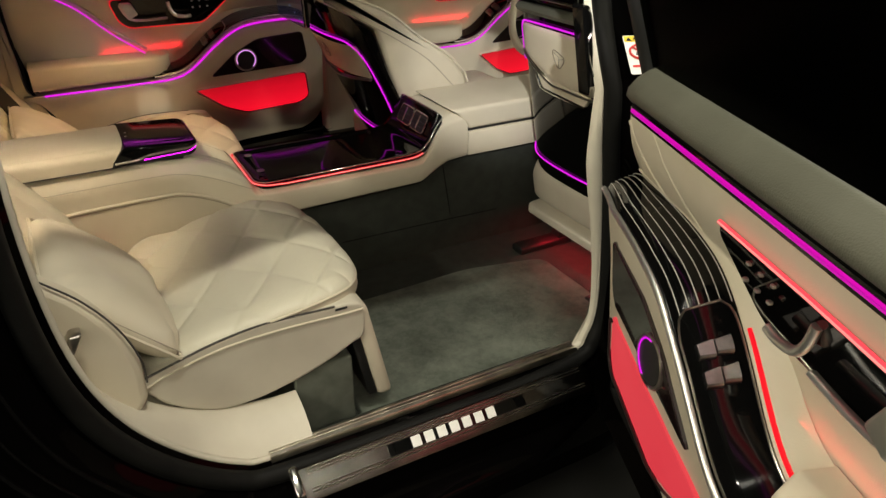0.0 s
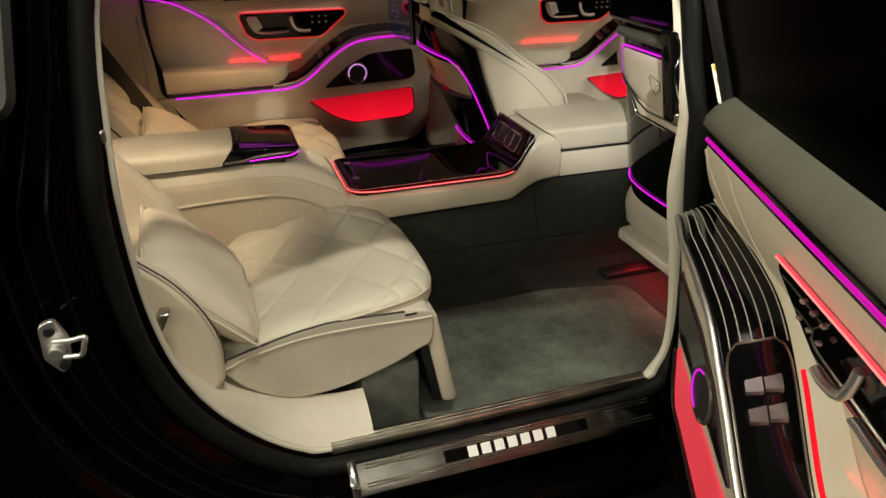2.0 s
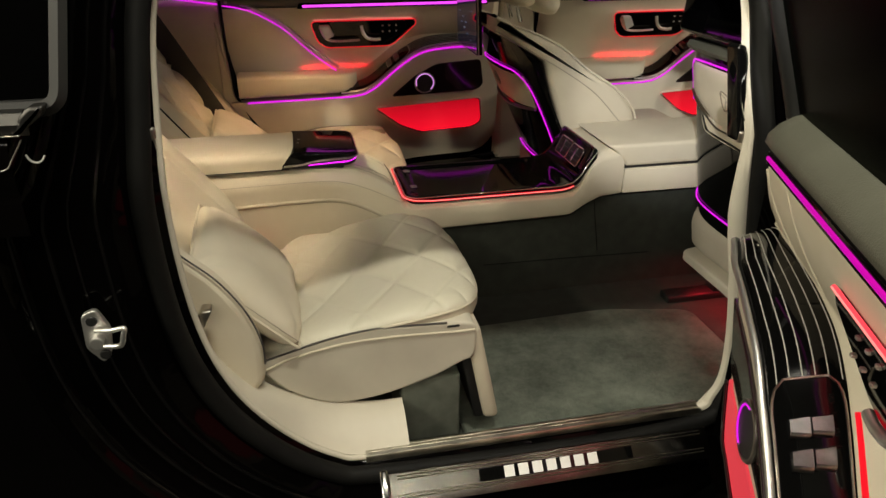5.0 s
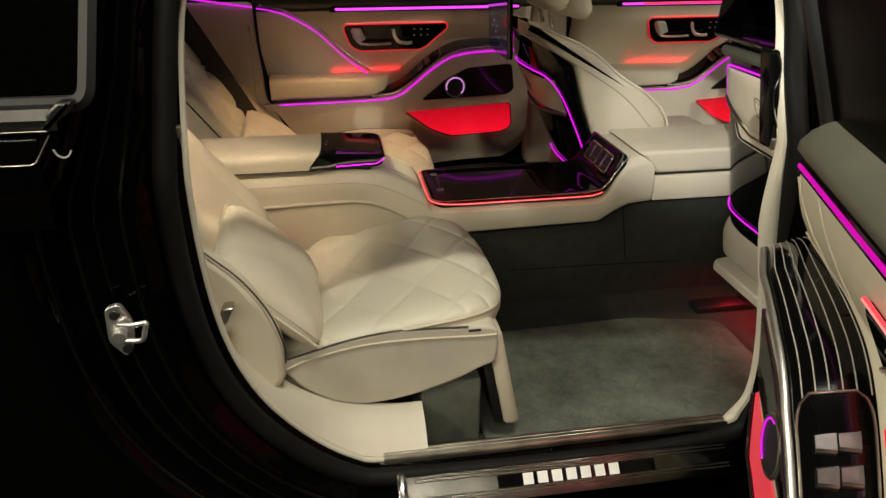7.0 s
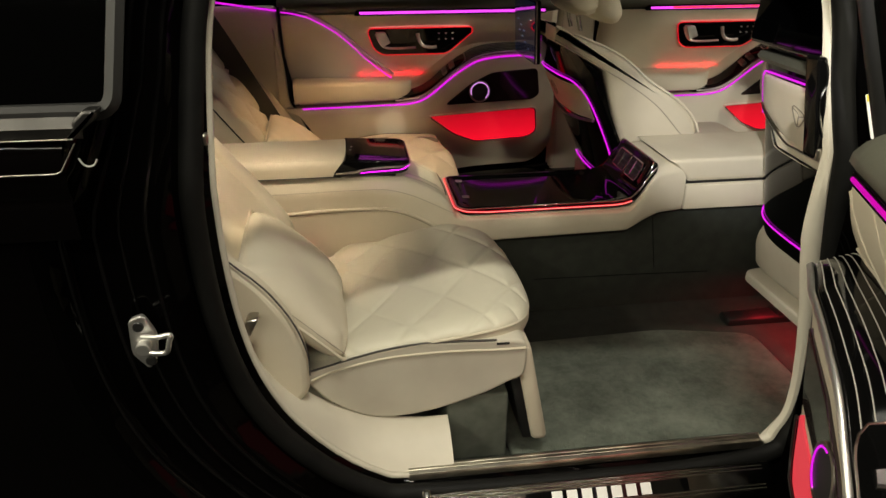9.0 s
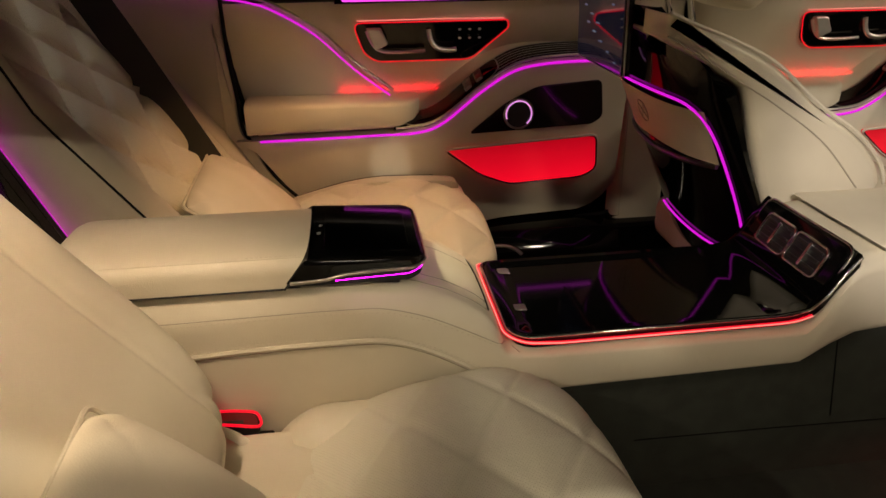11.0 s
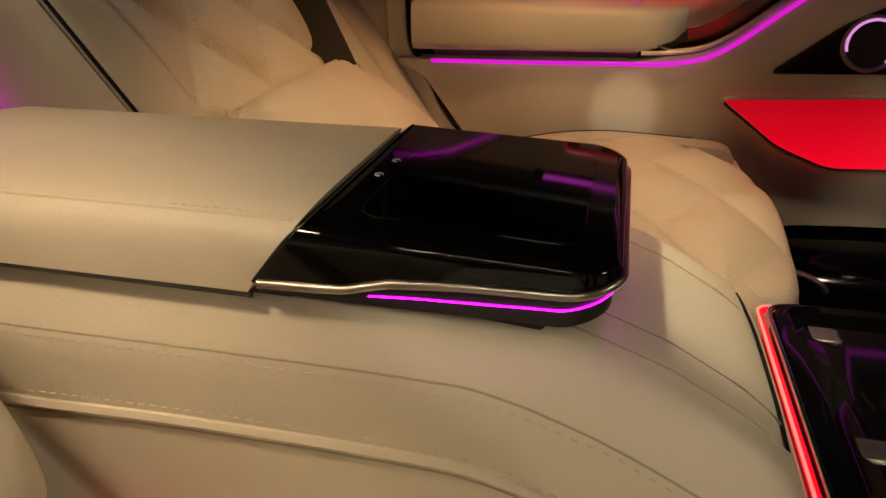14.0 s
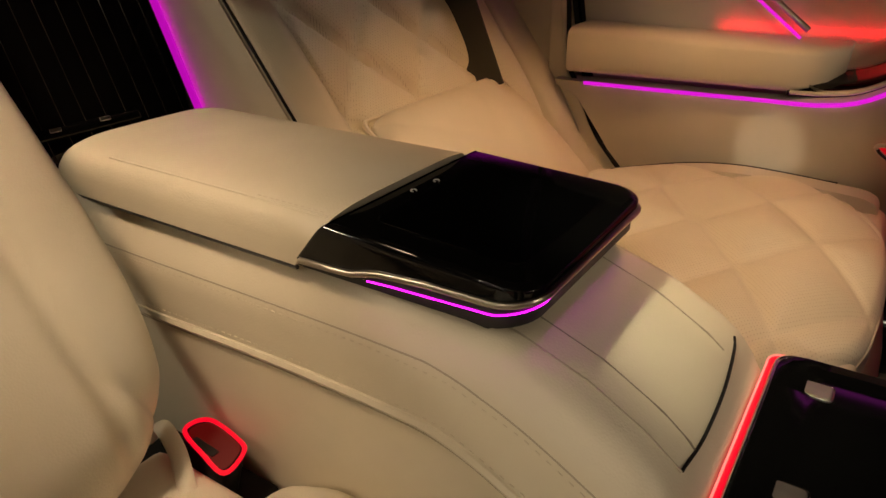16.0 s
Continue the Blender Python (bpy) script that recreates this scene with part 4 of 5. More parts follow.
part("slot", plate(rounded([(-0.222, 0.629), (-0.190, 0.627), (-0.190, 0.635), (-0.222, 0.637)], 0.002), lambda a, b, d: (a, b, 0.5400 - d), 0.004, 0.0005), DARK, buckle)
# Black block added to darken the gap round the buckle.
part("well_shade", block(-0.30, -0.155, 0.575, 0.664, 0.45, 0.497, 0.004), RUBBER, buckle, "black block for the dark gap round the buckle")
part("strap", tube(smooth([(-0.285, 0.630, 0.51), (-0.264, 0.630, 0.538), (-0.222, 0.616, 0.542), (-0.185, 0.597, 0.532), (-0.163, 0.586, 0.50)], 6), 0.0075, 8, False, 0.4), LEATHER, buckle, "cream strap")

# seat belt of the far seat
belt = thing("seat_belt", (-0.33, 1.29, 0.71), "dark grey seat belt across the far rear seat", "seat belt")
bl = smooth([(-0.325, 1.300, 0.700), (-0.40, 1.33, 0.83), (-0.47, 1.36, 0.95), (-0.56, 1.39, 1.10)], 6)
rows = []
for q in bl:
    rows.append([(q[0] - 0.029, q[1] - 0.007, q[2] - 0.015), (q[0] + 0.029, q[1] + 0.007, q[2] + 0.015), (q[0] + 0.0295, q[1] + 0.010, q[2] + 0.014), (q[0] - 0.0285, q[1] - 0.004, q[2] - 0.016)])
part("webbing", loft(rows, closed=True, caps=True), BELT, belt)
part("tongue", block(-0.325, -0.305, 1.288, 1.302, 0.682, 0.706, 0.004), DARK, belt, "dark belt end fitting")

# pinstriped panel between the rear backrests
partition = thing("rear_trim_panel", (-0.42, CY, 0.72), "gloss black pinstriped panel between the rear seats", "trim panel")


def part_at(a, b, d):
    return (-0.463 - 0.42 * (b - 0.753) - d, CY + a, b)


part("panel", plate(rounded([(-0.134, 0.66), (0.091, 0.66), (0.091, 1.25), (-0.134, 1.25)], 0.006), part_at, 0.02, 0.003), GLOSS, partition)
for k in range(10):
    a = -0.128 + k * 0.0226
    part("pinstripe", tube([part_at(a, 0.665, -0.0002), part_at(a, 1.245, -0.0002)], 0.00055, 4), DARKSTEEL, partition)
part("rail", plate(rounded([(-0.132, 0.752), (0.02, 0.752), (0.02, 0.761), (-0.132, 0.761)], 0.003), lambda a, b, d: part_at(a, b, d - 0.006), 0.008, 0.002), GLOSS, partition)
for a in (-0.074, -0.021):
    part("clip", plate(rounded([(a - 0.006, 0.7585), (a + 0.006, 0.7585), (a + 0.006, 0.7625), (a - 0.006, 0.7625)], 0.001), lambda p, q, d: part_at(p, q, d - 0.008), 0.004, 0.0008), CHROME, partition, "small bright clip")
part("light_line", tube([part_at(0.1005, 0.68, 0.015), part_at(0.1005, 1.24, 0.015)], 0.0085, 8), STRIP, partition, "magenta light line behind the panel")
part("light_strip", tube([part_at(0.096, 0.68, 0.032), part_at(0.096, 1.24, 0.032)], 0.004, 6), MAGENTA_STRONG, partition, "magenta light behind the panel")
cheek = []
for z in np.linspace(0.64, 1.02, 14):
    px, xb = part_at(0, z, 0)[0], cheek_x(z)
    cheek.append([(px - 0.07, 0.888, z), (px - 0.03, 0.890, z), (min(px, xb - 0.055), 0.8935, z), (xb - 0.034, 0.900, z), (xb - 0.022, 0.9045, z), (xb - 0.003, 0.914, z), (xb - 0.006, 0.9195, z), (xb - 0.06, 0.9195, z)])
part("side_cheek", loft(cheek), LEATHER, partition, "cream cheek beside the panel")
part("cheek_line", tube([(cheek_x(z) + 0.0005, 0.9195, z) for z in np.linspace(0.66, 1.0, 12)], 0.0019, 6), RUBBER, partition, "dark joint line")

# ---- doors ----
LOWU = (-0.10, -0.04, 0.06, 0.178, 0.255, 0.331, 0.427, 0.495, 0.62, 0.88)
LOWZ = (0.812, 0.838, 0.845, 0.843, 0.828, 0.783, 0.709, 0.688, 0.682, 0.676)


def low_curve(u0, u1, n=40):
    pts = smooth([(u, z) for u, z in zip(LOWU, LOWZ)], 8)
    us, zs = [p[0] for p in pts], [p[1] for p in pts]
    return [(u, ramp(u, us, zs)) for u in np.linspace(u0, u1, n)]


def rear_edge(z):
    return ramp(z, (0.41, 0.45, 0.528, 0.676, 0.837, 1.08), (0.62, 0.73, 0.80, 0.886, 0.919, 0.925))


def car_door(name, m, label, base, front=False, mark=True):
    """A limousine door panel; u runs from its front edge to the rear, v inwards, z up."""
    door = thing(name, base, label, "car door", "car doors")

    def p(n, me, material, lab="", under=None):
        return part(n, me, material, under or door, lab, m)

    vin = lambda u: ramp(u, (-0.12, -0.05, 0.05, 0.2, 0.3, 0.5, 0.56, 0.9), (0.030, 0.060, 0.082, 0.096, 0.100, 0.098, 0.086, 0.072))

    def low_v(u, z):
        """How far in the lower panel stands at u, z."""
        zt = ramp(u, LOWU, LOWZ)
        return min(vin(u) - 0.012, vin(u) - 0.012 - ramp(zt - z, (0.0, 0.04, 0.10, 0.20, 0.30, 0.36, 0.43), (0.0, 0.006, 0.016, 0.026, 0.036, 0.062, 0.10)))

    # upper panel, between strip and light line
    rows = []
    for z in np.linspace(0.66, 0.992, 18):
        ue = rear_edge(z)
        v = ramp(z, (0.66, 0.80, 0.84, 0.88, 0.92, 0.95, 0.99), (-0.015, -0.015, -0.010, 0.006, 0.027, 0.036, 0.040))
        rows.append([(u, v - 0.05 * max(0, (abs(u - 0.44) - 0.46) / 0.05) ** 2, z) for u in np.linspace(-0.055, ue, 40)])
    p("upper_panel", loft(rows), LEATHER, "cream leather door panel")
    # lower panel stands further in
    rows = []
    for k in np.linspace(0, 1, 16):
        row = []
        for u in np.linspace(-0.06, 0.925, 46):
            zt = ramp(u, LOWU, LOWZ) - 0.004
            zb = ramp(u, (-0.06, -0.03, 0.02, 0.62, 0.73, 0.80, 0.886, 0.925), (0.50, 0.44, 0.415, 0.415, 0.45, 0.528, 0.655, 0.67))
            zb = min(zb, zt - 0.004)
            z = zb + (zt - zb) * k
            v = low_v(u, z)
            row.append((u, v, z))
        rows.append(row)
    top = low_curve(-0.06, 0.925, 46)
    for k, dz in ((-0.012, 0.004), (-0.009, 0.008), (-0.008, 0.013), (-0.012, 0.016), (-0.06, 0.012)):
        rows.append([(u, vin(u) + k, z + dz * ramp(u, (0.5, 0.56), (1, 0.2))) for u, z in top])
    p("lower_panel", loft(rows), LEATHER, "cream lower door panel")
    # outer skin and edge
    skin = []
    for z in np.linspace(0.36, 1.0, 14):
        ue = rear_edge(z) + 0.02
        skin.append([(u, -0.13 - 0.03 * math.sin(math.pi * (z - 0.36) / 0.7), z) for u in np.linspace(-0.10, ue, 20)])
    p("outer_skin", loft(skin), PAINT, "gloss black outer skin")
    rim = [(-0.075, z) for z in np.linspace(1.0, 0.44, 8)] + [(-0.04, 0.40), (0.3, 0.385), (0.62, 0.40)] + [(rear_edge(z) + 0.006, z) for z in np.linspace(0.45, 1.0, 10)]
    rr = smooth(rim, 3)
    p("door_edge", loft([[(u, v, z) for u, z in rr] for v in (-0.13, -0.10, -0.03, 0.02)]), PAINT, "black painted door edge")
    p("edge_seal", tube([(u, -0.02, z) for u, z in rr], 0.007, 8), RUBBER)
    # belt line in olive leather, glass above
    sec = [(0.018, 0.990), (0.040, 0.999), (0.050, 1.010), (0.048, 1.022), (0.036, 1.036), (0.020, 1.046), (0.010, 1.049), (0.002, 1.044), (-0.004, 1.0)]
    rows = []
    for u in np.linspace(-0.065, 0.93, 30):
        e = max(0, (abs(u - 0.432) - 0.45) / 0.048)
        rows.append([(u, v - 0.03 * e * e * (1 if v > 0 else 0), z - 0.008 * e * e) for v, z in sec])
    p("belt_pad", loft(rows, closed=True, caps=True, sharp=60), OLIVE, "dark olive leather belt line")
    win = rounded([(-0.045, 1.04), (0.93, 1.04), (0.90, 1.20), (0.72, 1.40), (0.20, 1.42), (-0.045, 1.38)], 0.02)
    lean_v = lambda z: 0.002 + 0.35 * max(0, z - 1.03)
    pane = p("window", plate(win, lambda a, b, d: (a, lean_v(b) - d, b), 0.005, 0.001), TINTED, "dark tinted side glass")
    pane.visible_shadow = False
    p("window_frame", tube([(u, lean_v(z) + 0.004, z) for u, z in smooth([(-0.05, 1.03), (-0.05, 1.2), (-0.045, 1.36), (0.0, 1.40), (0.20, 1.43), (0.72, 1.41), (0.91, 1.20), (0.94, 1.05)], 5)], 0.011, 8), DARK, "dark window frame")
    # upper light strip
    s0, s1 = (0.0, 0.65) if not front else (-0.02, 0.74)
    b0, b1 = (0.9915, 1.0005) if mark else (0.9930, 0.9995)
    bar = [(s0, b0), (s1, b0), (s1 + 0.003, b1), (s0, b1)]
    p("strip_bed", plate(rounded([(s0 - 0.004, 0.987), (s1 + 0.02, 0.987), (s1 + 0.012, 1.006), (s0 - 0.004, 1.006)], 0.004), lambda a, b, d: (a, 0.049 - d, b), 0.03, 0.002), GLOSS, "black strip housing")
    p("light_strip", plate(rounded(bar, 0.003), lambda a, b, d: (a, 0.052 - d, b), 0.012, 0.0025), STRIP_LIT if mark else STRIP_NEAR, "magenta light strip")
    if front:
        p("light_strip", plate(rounded([(0.10, 0.993), (0.66, 0.993), (0.66, 1.0), (0.10, 1.0)], 0.003), lambda a, b, d: (a, 0.0545 - d, b), 0.012, 0.003), RED, "red light strip")
    else:
        diag = smooth([(0.915, 1.004), (0.86, 0.994), (0.809, 0.976), (0.722, 0.922), (0.634, 0.838), (0.548, 0.770)], 8)
        p("light_strip", tube([(u, 0.026 + 0.02 * max(0, (z - 0.85) / 0.15), z) for u, z in diag], 0.0024, 8), MAGENTA, "magenta light strip")
        p("moulding", tube([(u - 0.008, 0.018 + 0.024 * max(0, (z - 0.85) / 0.15), z + 0.011) for u, z in diag], 0.0045, 8), SATIN, "satin moulding")
    # low light line and chrome
    lc = low_curve(-0.11, 0.868, 60)
    p("light_line", tube([(u, vin(u) - (0.009 if mark else 0.012), z + (0.001 if mark else -0.002)) for u, z in lc], 0.0032 if mark else 0.0016, 8), MAGENTA, "magenta light line")
    lc2 = low_curve(-0.088, 0.54, 48)
    p("chrome_line", tube([(u, vin(u) - (0.006 if mark else 0.003), z + (0.018 if mark else 0.015)) for u, z in lc2], 0.0034 if mark else 0.0046, 8), BRIGHT, "broad satin chrome line")
    # black decor ledge that climbs to the front
    def ledge(u, z, f):
        """Across the ledge: f 0 at its inner edge, 1 where it meets the panel."""
        v0, v1 = vin(u) - 0.007, ramp(u, (-0.1, 0.1, 0.3, 0.5), (-0.004, 0.006, 0.014, 0.026))
        return (u, v0 + (v1 - v0) * f, z + 0.019 + 0.020 * f ** 0.8 - 0.006 * max(0, 0.12 - f) / 0.12)

    fs = (0.0, 0.05, 0.12, 0.3, 0.5, 0.7, 0.9, 1.0)
    rows = [[(u, -0.016, z - 0.004)] + [ledge(u, z, f) for f in fs] for u, z in low_curve(-0.090, 0.545, 60)]
    decor = p("decor_ledge", loft(rows, closed=True, caps=True, sharp=30), GLOSS, "gloss black ledge")
    p("ledge_fairing", loft([[(u, ledge(u, z, 1.0)[1] + 0.001, z + 0.026), (u, ledge(u, z, 1.0)[1] + 0.0015, z + 0.0405)] + [(u, ledge(u, z, 1.0)[1] - (ledge(u, z, 1.0)[1] + 0.014) * k, z + 0.041 + 0.030 * k ** 0.7) for k in (0.15, 0.4, 0.7, 1.0)] for u, z in low_curve(0.10, 0.545, 30)]), LEATHER, "cream leather flank beside the ledge")
    for k in range(6):
        f = 0.14 + 0.80 * k / 5
        p("pinstripe", tube([(q[0], q[1], q[2] + 0.0003) for q in (ledge(u, z, f) for u, z in low_curve(-0.086, 0.29, 36))], 0.0008, 4), PINLINE, "", decor)
    # switch plate with two rockers
    pts = low_curve(0.288, 0.52, 30)
    rows = []
    for i, (u, z) in enumerate(pts):
        e = min(1, i / 4, (29 - i) / 4)
        w = 0.44 * (0.62 + 0.38 * math.sqrt(max(0, 1 - (1 - e) ** 2)))
        row = []
        for k in (1.04, 1.0, 0.7, 0.3, -0.3, -0.7, -1.0, -1.04):
            q = ledge(u, z, 0.48 - w * k)
            row.append((q[0], q[1], q[2] + (0.004 if abs(k) < 1.02 else -0.002) - 0.003 * (1 - abs(k)) * 0.5))
        rows.append(row)
    sw = p("switch_plate", loft(rows), GLOSS, "gloss black switch plate")
    p("switch_rim", tube([r[1] for r in rows] + [r[-2] for r in rows][::-1], 0.0016, 6, True), SATIN, "thin chrome rim", sw)
    us, zs = [q[0] for q in pts], [q[1] for q in pts]
    for cu0 in (0.332, 0.358):
        slope = (ramp(cu0 + 0.01, us, zs) - ramp(cu0 - 0.01, us, zs)) / 0.02
        for f0, f1 in ((0.20, 0.455), (0.470, 0.73)):
            def on(a, b, d):
                q = ledge(cu0 + a, ramp(cu0 + a, us, zs), b)
                return (q[0] + slope * (d - 0.010) * 0.5, q[1], q[2] + 0.011 - d - 55 * (a * a))
            p("rocker", plate(rounded([(-0.009, f1 if f0 < 0.5 else f0), (0.009, f1 if f0 < 0.5 else f0), (0.007, f0 if f0 < 0.5 else f1), (-0.007, f0 if f0 < 0.5 else f1)], 0.003), on, 0.009, 0.002), ROCKER, "brushed metal rocker switch", sw)
    # armrest pad
    rows = []
    for i in range(24):
        t = i / 23
        u = 0.478 + 0.416 * t
        e = min(1, i / 5)
        g = 0.5 + 0.5 * math.sqrt(max(0, 1 - (1 - e) ** 2))
        zt = 0.772 - 0.006 * (1 - t)
        row = []
        for j in range(13):
            th = math.pi / 2 * (1 - j / 12 * 2)
            row.append((u, -0.012 + 0.100 * g * abs(math.cos(th)) ** 0.28, 0.733 + 0.039 * (abs(math.sin(th)) ** 0.35) * (1 if th > 0 else -1) * (zt - 0.733) / 0.039))
        rows.append(row)
    p("armrest", loft(rows, caps=True, sharp=60), LEATHER, "padded leather armrest")
    d = bpy.data.lights.new("arm_light", "AREA")
    d.shape, d.size, d.size_y, d.energy, d.color = "RECTANGLE", 0.28, 0.004, 0.042 if mark else 0.016, (1.0, 0.004, 0.02)
    new("arm_light", d).matrix_world = look(m @ Vector((0.53, -0.004, 0.776)), m @ Vector((0.53, -0.03, 0.79)))
    if not mark:
        glow = [(u, ledge(u, z, 1.0)[1] - 0.004, z + 0.0455) for u, z in low_curve(0.325, 0.54, 24)]
        p("light_line", tube(glow, 0.0036, 6), RECESS, "red light line along the ledge")
    # handle recess
    hs = rounded([(0.628, 0.942), (0.262, 0.942), (0.258, 0.925), (0.345, 0.85), (0.575, 0.85), (0.605, 0.872)], 0.022)
    hp = p("handle_plate", plate(hs, lambda a, b, d: (a, ramp(b, (0.85, 0.92, 0.95), (0.010, 0.033, 0.041)) - d, b), 0.02, 0.003), GLOSS, "black handle recess")
    if mark:
        p("recess_light", tube([(u, ramp(z, (0.85, 0.92, 0.95), (0.011, 0.034, 0.042)), z) for u, z in [np.array((0.44, 0.896)) + (q - np.array((0.44, 0.896))) * np.array((1.012, 1.03)) for q in hs]], 0.0016, 6, True), RECESS, "thin red light round the recess", hp)
    else:
        p("recess_light", tube([(u, 0.0425, z) for u, z in ((0.63, 0.947), (0.44, 0.948), (0.268, 0.946))], 0.0030, 8), ROSE, "rose light along the recess", hp)
    p("light_core", tube([(u, 0.0435 if mark else 0.0456, z - (0 if mark else 0.001)) for u, z in ((0.62, 0.9485), (0.44, 0.9495), (0.27, 0.9475))], 0.0012, 6), CORE, "pale core of the red light", hp)
    pull = smooth([(0.598, 0.925), (0.585, 0.895), (0.565, 0.878), (0.52, 0.874), (0.46, 0.876)], 6)
    p("pull_handle", tube([(u, 0.034, z) for u, z in pull], 0.006, 8, False, 0.7), BRIGHT, "chrome door pull", hp)
    p("pull_grip", plate(rounded([(0.600, 0.932), (0.565, 0.932), (0.548, 0.895), (0.58, 0.88)], 0.006), lambda a, b, d: (a, 0.052 - d, b), 0.02, 0.004), BRIGHT, "chrome grip", hp)
    p("memory_lever", tube([(u, 0.036, z) for u, z in smooth([(0.452, 0.925), (0.446, 0.90), (0.432, 0.882), (0.405, 0.876), (0.385, 0.878)], 5)], 0.006, 8), BRIGHT, "chrome seat adjuster", hp)
    for k in range(6):
        a, b = 0.325 + 0.024 * (k % 3), 0.925 - 0.02 * (k // 3)
        p("button", plate(rounded([(a, b), (a + 0.006, b), (a + 0.006, b - 0.004), (a, b - 0.004)], 0.001), lambda q, w, d: (q, 0.037 - d, w), 0.005, 0.001), BRIGHT, "", hp)
    # loudspeaker panel with lit ring
    sp = rounded([(0.362, 0.677), (0.272, 0.750), (0.19, 0.790), (0.02, 0.798), (0.004, 0.70), (0.03, 0.682)], 0.018)
    spk = p("speaker_panel", plate(sp, lambda a, b, d: (a, low_v(a, b) + 0.006 - d, b), 0.03, 0.003), SMOKED, "smoked speaker panel")
    cu, cz = 0.235, 0.724
    p("speaker_cone", disc(0.034, 0.012, lambda a, b, d: (cu + a, low_v(cu, cz) + 0.013 - d, cz + b)), DARK, "round dark speaker", spk)
    p("ring_bezel", tube([(cu + 0.036 * math.cos(t), low_v(cu, cz) + 0.011, cz + 0.036 * math.sin(t)) for t in np.linspace(0, 2 * math.pi, 32, endpoint=False)], 0.0035, 6, True), SATIN, "", spk)
    if not front:
        p("light_ring", tube([(cu + 0.032 * math.cos(t), low_v(cu, cz) + 0.014, cz + 0.032 * math.sin(t)) for t in (np.linspace(-0.35, 4.0, 28) if mark else np.linspace(1.6, 4.3, 18))], 0.0019 if mark else 0.0013, 6), PALE if mark else MAGENTA, "pale magenta light ring", spk)
    # lit map pocket
    pk = rounded([(0.425, 0.642), (0.016, 0.654), (0.006, 0.555), (0.05, 0.535), (0.25, 0.533), (0.33, 0.567)], 0.02)
    pocket = p("map_pocket", plate(pk, lambda a, b, d: (a, low_v(a, b) + 0.006 - d, b), 0.02, 0.002), POCKET if mark else POCKET_NEAR, "red-lit map pocket")
    if mark:
        p("pocket_rim", tube([(u, low_v(u, z) + 0.009, z) for u, z in pk], 0.0035, 8, True), LEATHER, "cream lip", pocket)
    p("pocket_edge", tube([(0.2 + (u - 0.2) * 0.99, low_v(u, z) + 0.0105, 0.595 + (z - 0.595) * 0.97) for u, z in pk[len(pk) // 6:] + pk[:len(pk) // 12]], 0.0024, 6), DARK, "dark edge", pocket)
    # quilted ridges of the leather
    for a, b in (((0.05, 0.985), (0.30, 0.80)), ((-0.03, 0.89), (0.27, 0.885)), ((-0.03, 0.97), (0.10, 0.86))):
        if not front:
            p("quilt_seam", tube([(a[0] + (b[0] - a[0]) * t, ramp(a[1] + (b[1] - a[1]) * t, (0.80, 0.84, 0.88, 0.92, 0.95, 0.99), (-0.016, -0.011, 0.005, 0.026, 0.035, 0.039)), a[1] + (b[1] - a[1]) * t) for t in np.linspace(0, 1, 8)], 0.0012 if mark else 0.0024, 5), LEATHER)
    return door


M_LEFT = FAR @ Matrix(((-1, 0, 0, 0.63), (0, -1, 0, 1.60), (0, 0, 1, 0), (0, 0, 0, 1)))
M_RIGHT = Matrix(((-0.351, -0.936, 0, 0.594), (-0.936, 0.351, 0, -0.223), (0, 0, 1, -0.010), (0, 0, 0, 1)))
M_FRONT = FAR @ Matrix(((-1, 0, 0, 1.76), (0, -1, 0, 1.60), (0, 0, 1, 0), (0, 0, 0, 1)))
car_door("rear_door", M_LEFT, "closed rear door with cream leather and magenta light lines", (0.2, 1.62, 0.36))
car_door("rear_door", M_RIGHT, "wide open rear door with cream leather and light lines", (0.45, -0.6, 0.36), False, False)
car_door("front_door", M_FRONT, "closed front door with cream leather, red and magenta light", (1.35, 1.62, 0.36), True)

# left side pillars and sill
def far_part(name, me, material, parent, label=""):
    return part(name, me, material, parent, label, FAR)


far_part("far_quarter_trim", block(-1.0, -0.30, 1.57, 1.64, 0.40, 1.02, 0.02), LEATHER, car, "cream leather quarter trim")
far_part("far_door_gap", tube([(x, 1.556, z) for x, z in smooth([(-0.292, 1.02), (-0.290, 0.882), (-0.282, 0.78), (-0.277, 0.704), (-0.256, 0.664), (-0.217, 0.586), (-0.157, 0.516)], 5)], 0.0045, 8), RUBBER, car, "black door gap seal")
far_part("far_arch_trim", plate(smooth([(-0.32, 0.95), (-0.297, 0.88), (-0.289, 0.78), (-0.284, 0.704), (-0.263, 0.664), (-0.224, 0.586), (-0.164, 0.516), (-0.12, 0.44)], 4) + [np.array((-0.32, 0.44))], lambda a, b, d: (a, 1.560 + d, b), 0.06, 0.004), LEATHER, car, "cream trim round the far wheel arch")
far_part("far_light_strip", tube([(-0.30, 1.566, 1.008), (-0.40, 1.566, 1.022), (-0.55, 1.566, 1.045)], 0.0036, 6), MAGENTA, car, "magenta light strip")
far_part("far_pillar_trim", block(0.69, 0.83, 1.58, 1.66, 0.30, 1.40, 0.02), LEATHER, car, "cream pillar trim")
far_part("far_sill", block(-0.3, 2.0, 1.54, 1.70, 0.29, 0.40, 0.012), GLOSS, car, "black far sill")
far_part("far_flank", block(-1.2, 2.2, 1.70, 1.74, 0.2, 1.04, 0.02), PAINT, car, "black far flank")
far_part("far_sill_panel", loft([[(x, y, z) for y, z in ((1.545, 0.300), (1.510, 0.305), (1.508, 0.330), (1.516, 0.352), (1.532, 0.385), (1.545, 0.398))] for x in np.linspace(-0.1, 0.69, 8)], caps=True, closed=True, sharp=50), GLOSS, car, "gloss black sill panel")
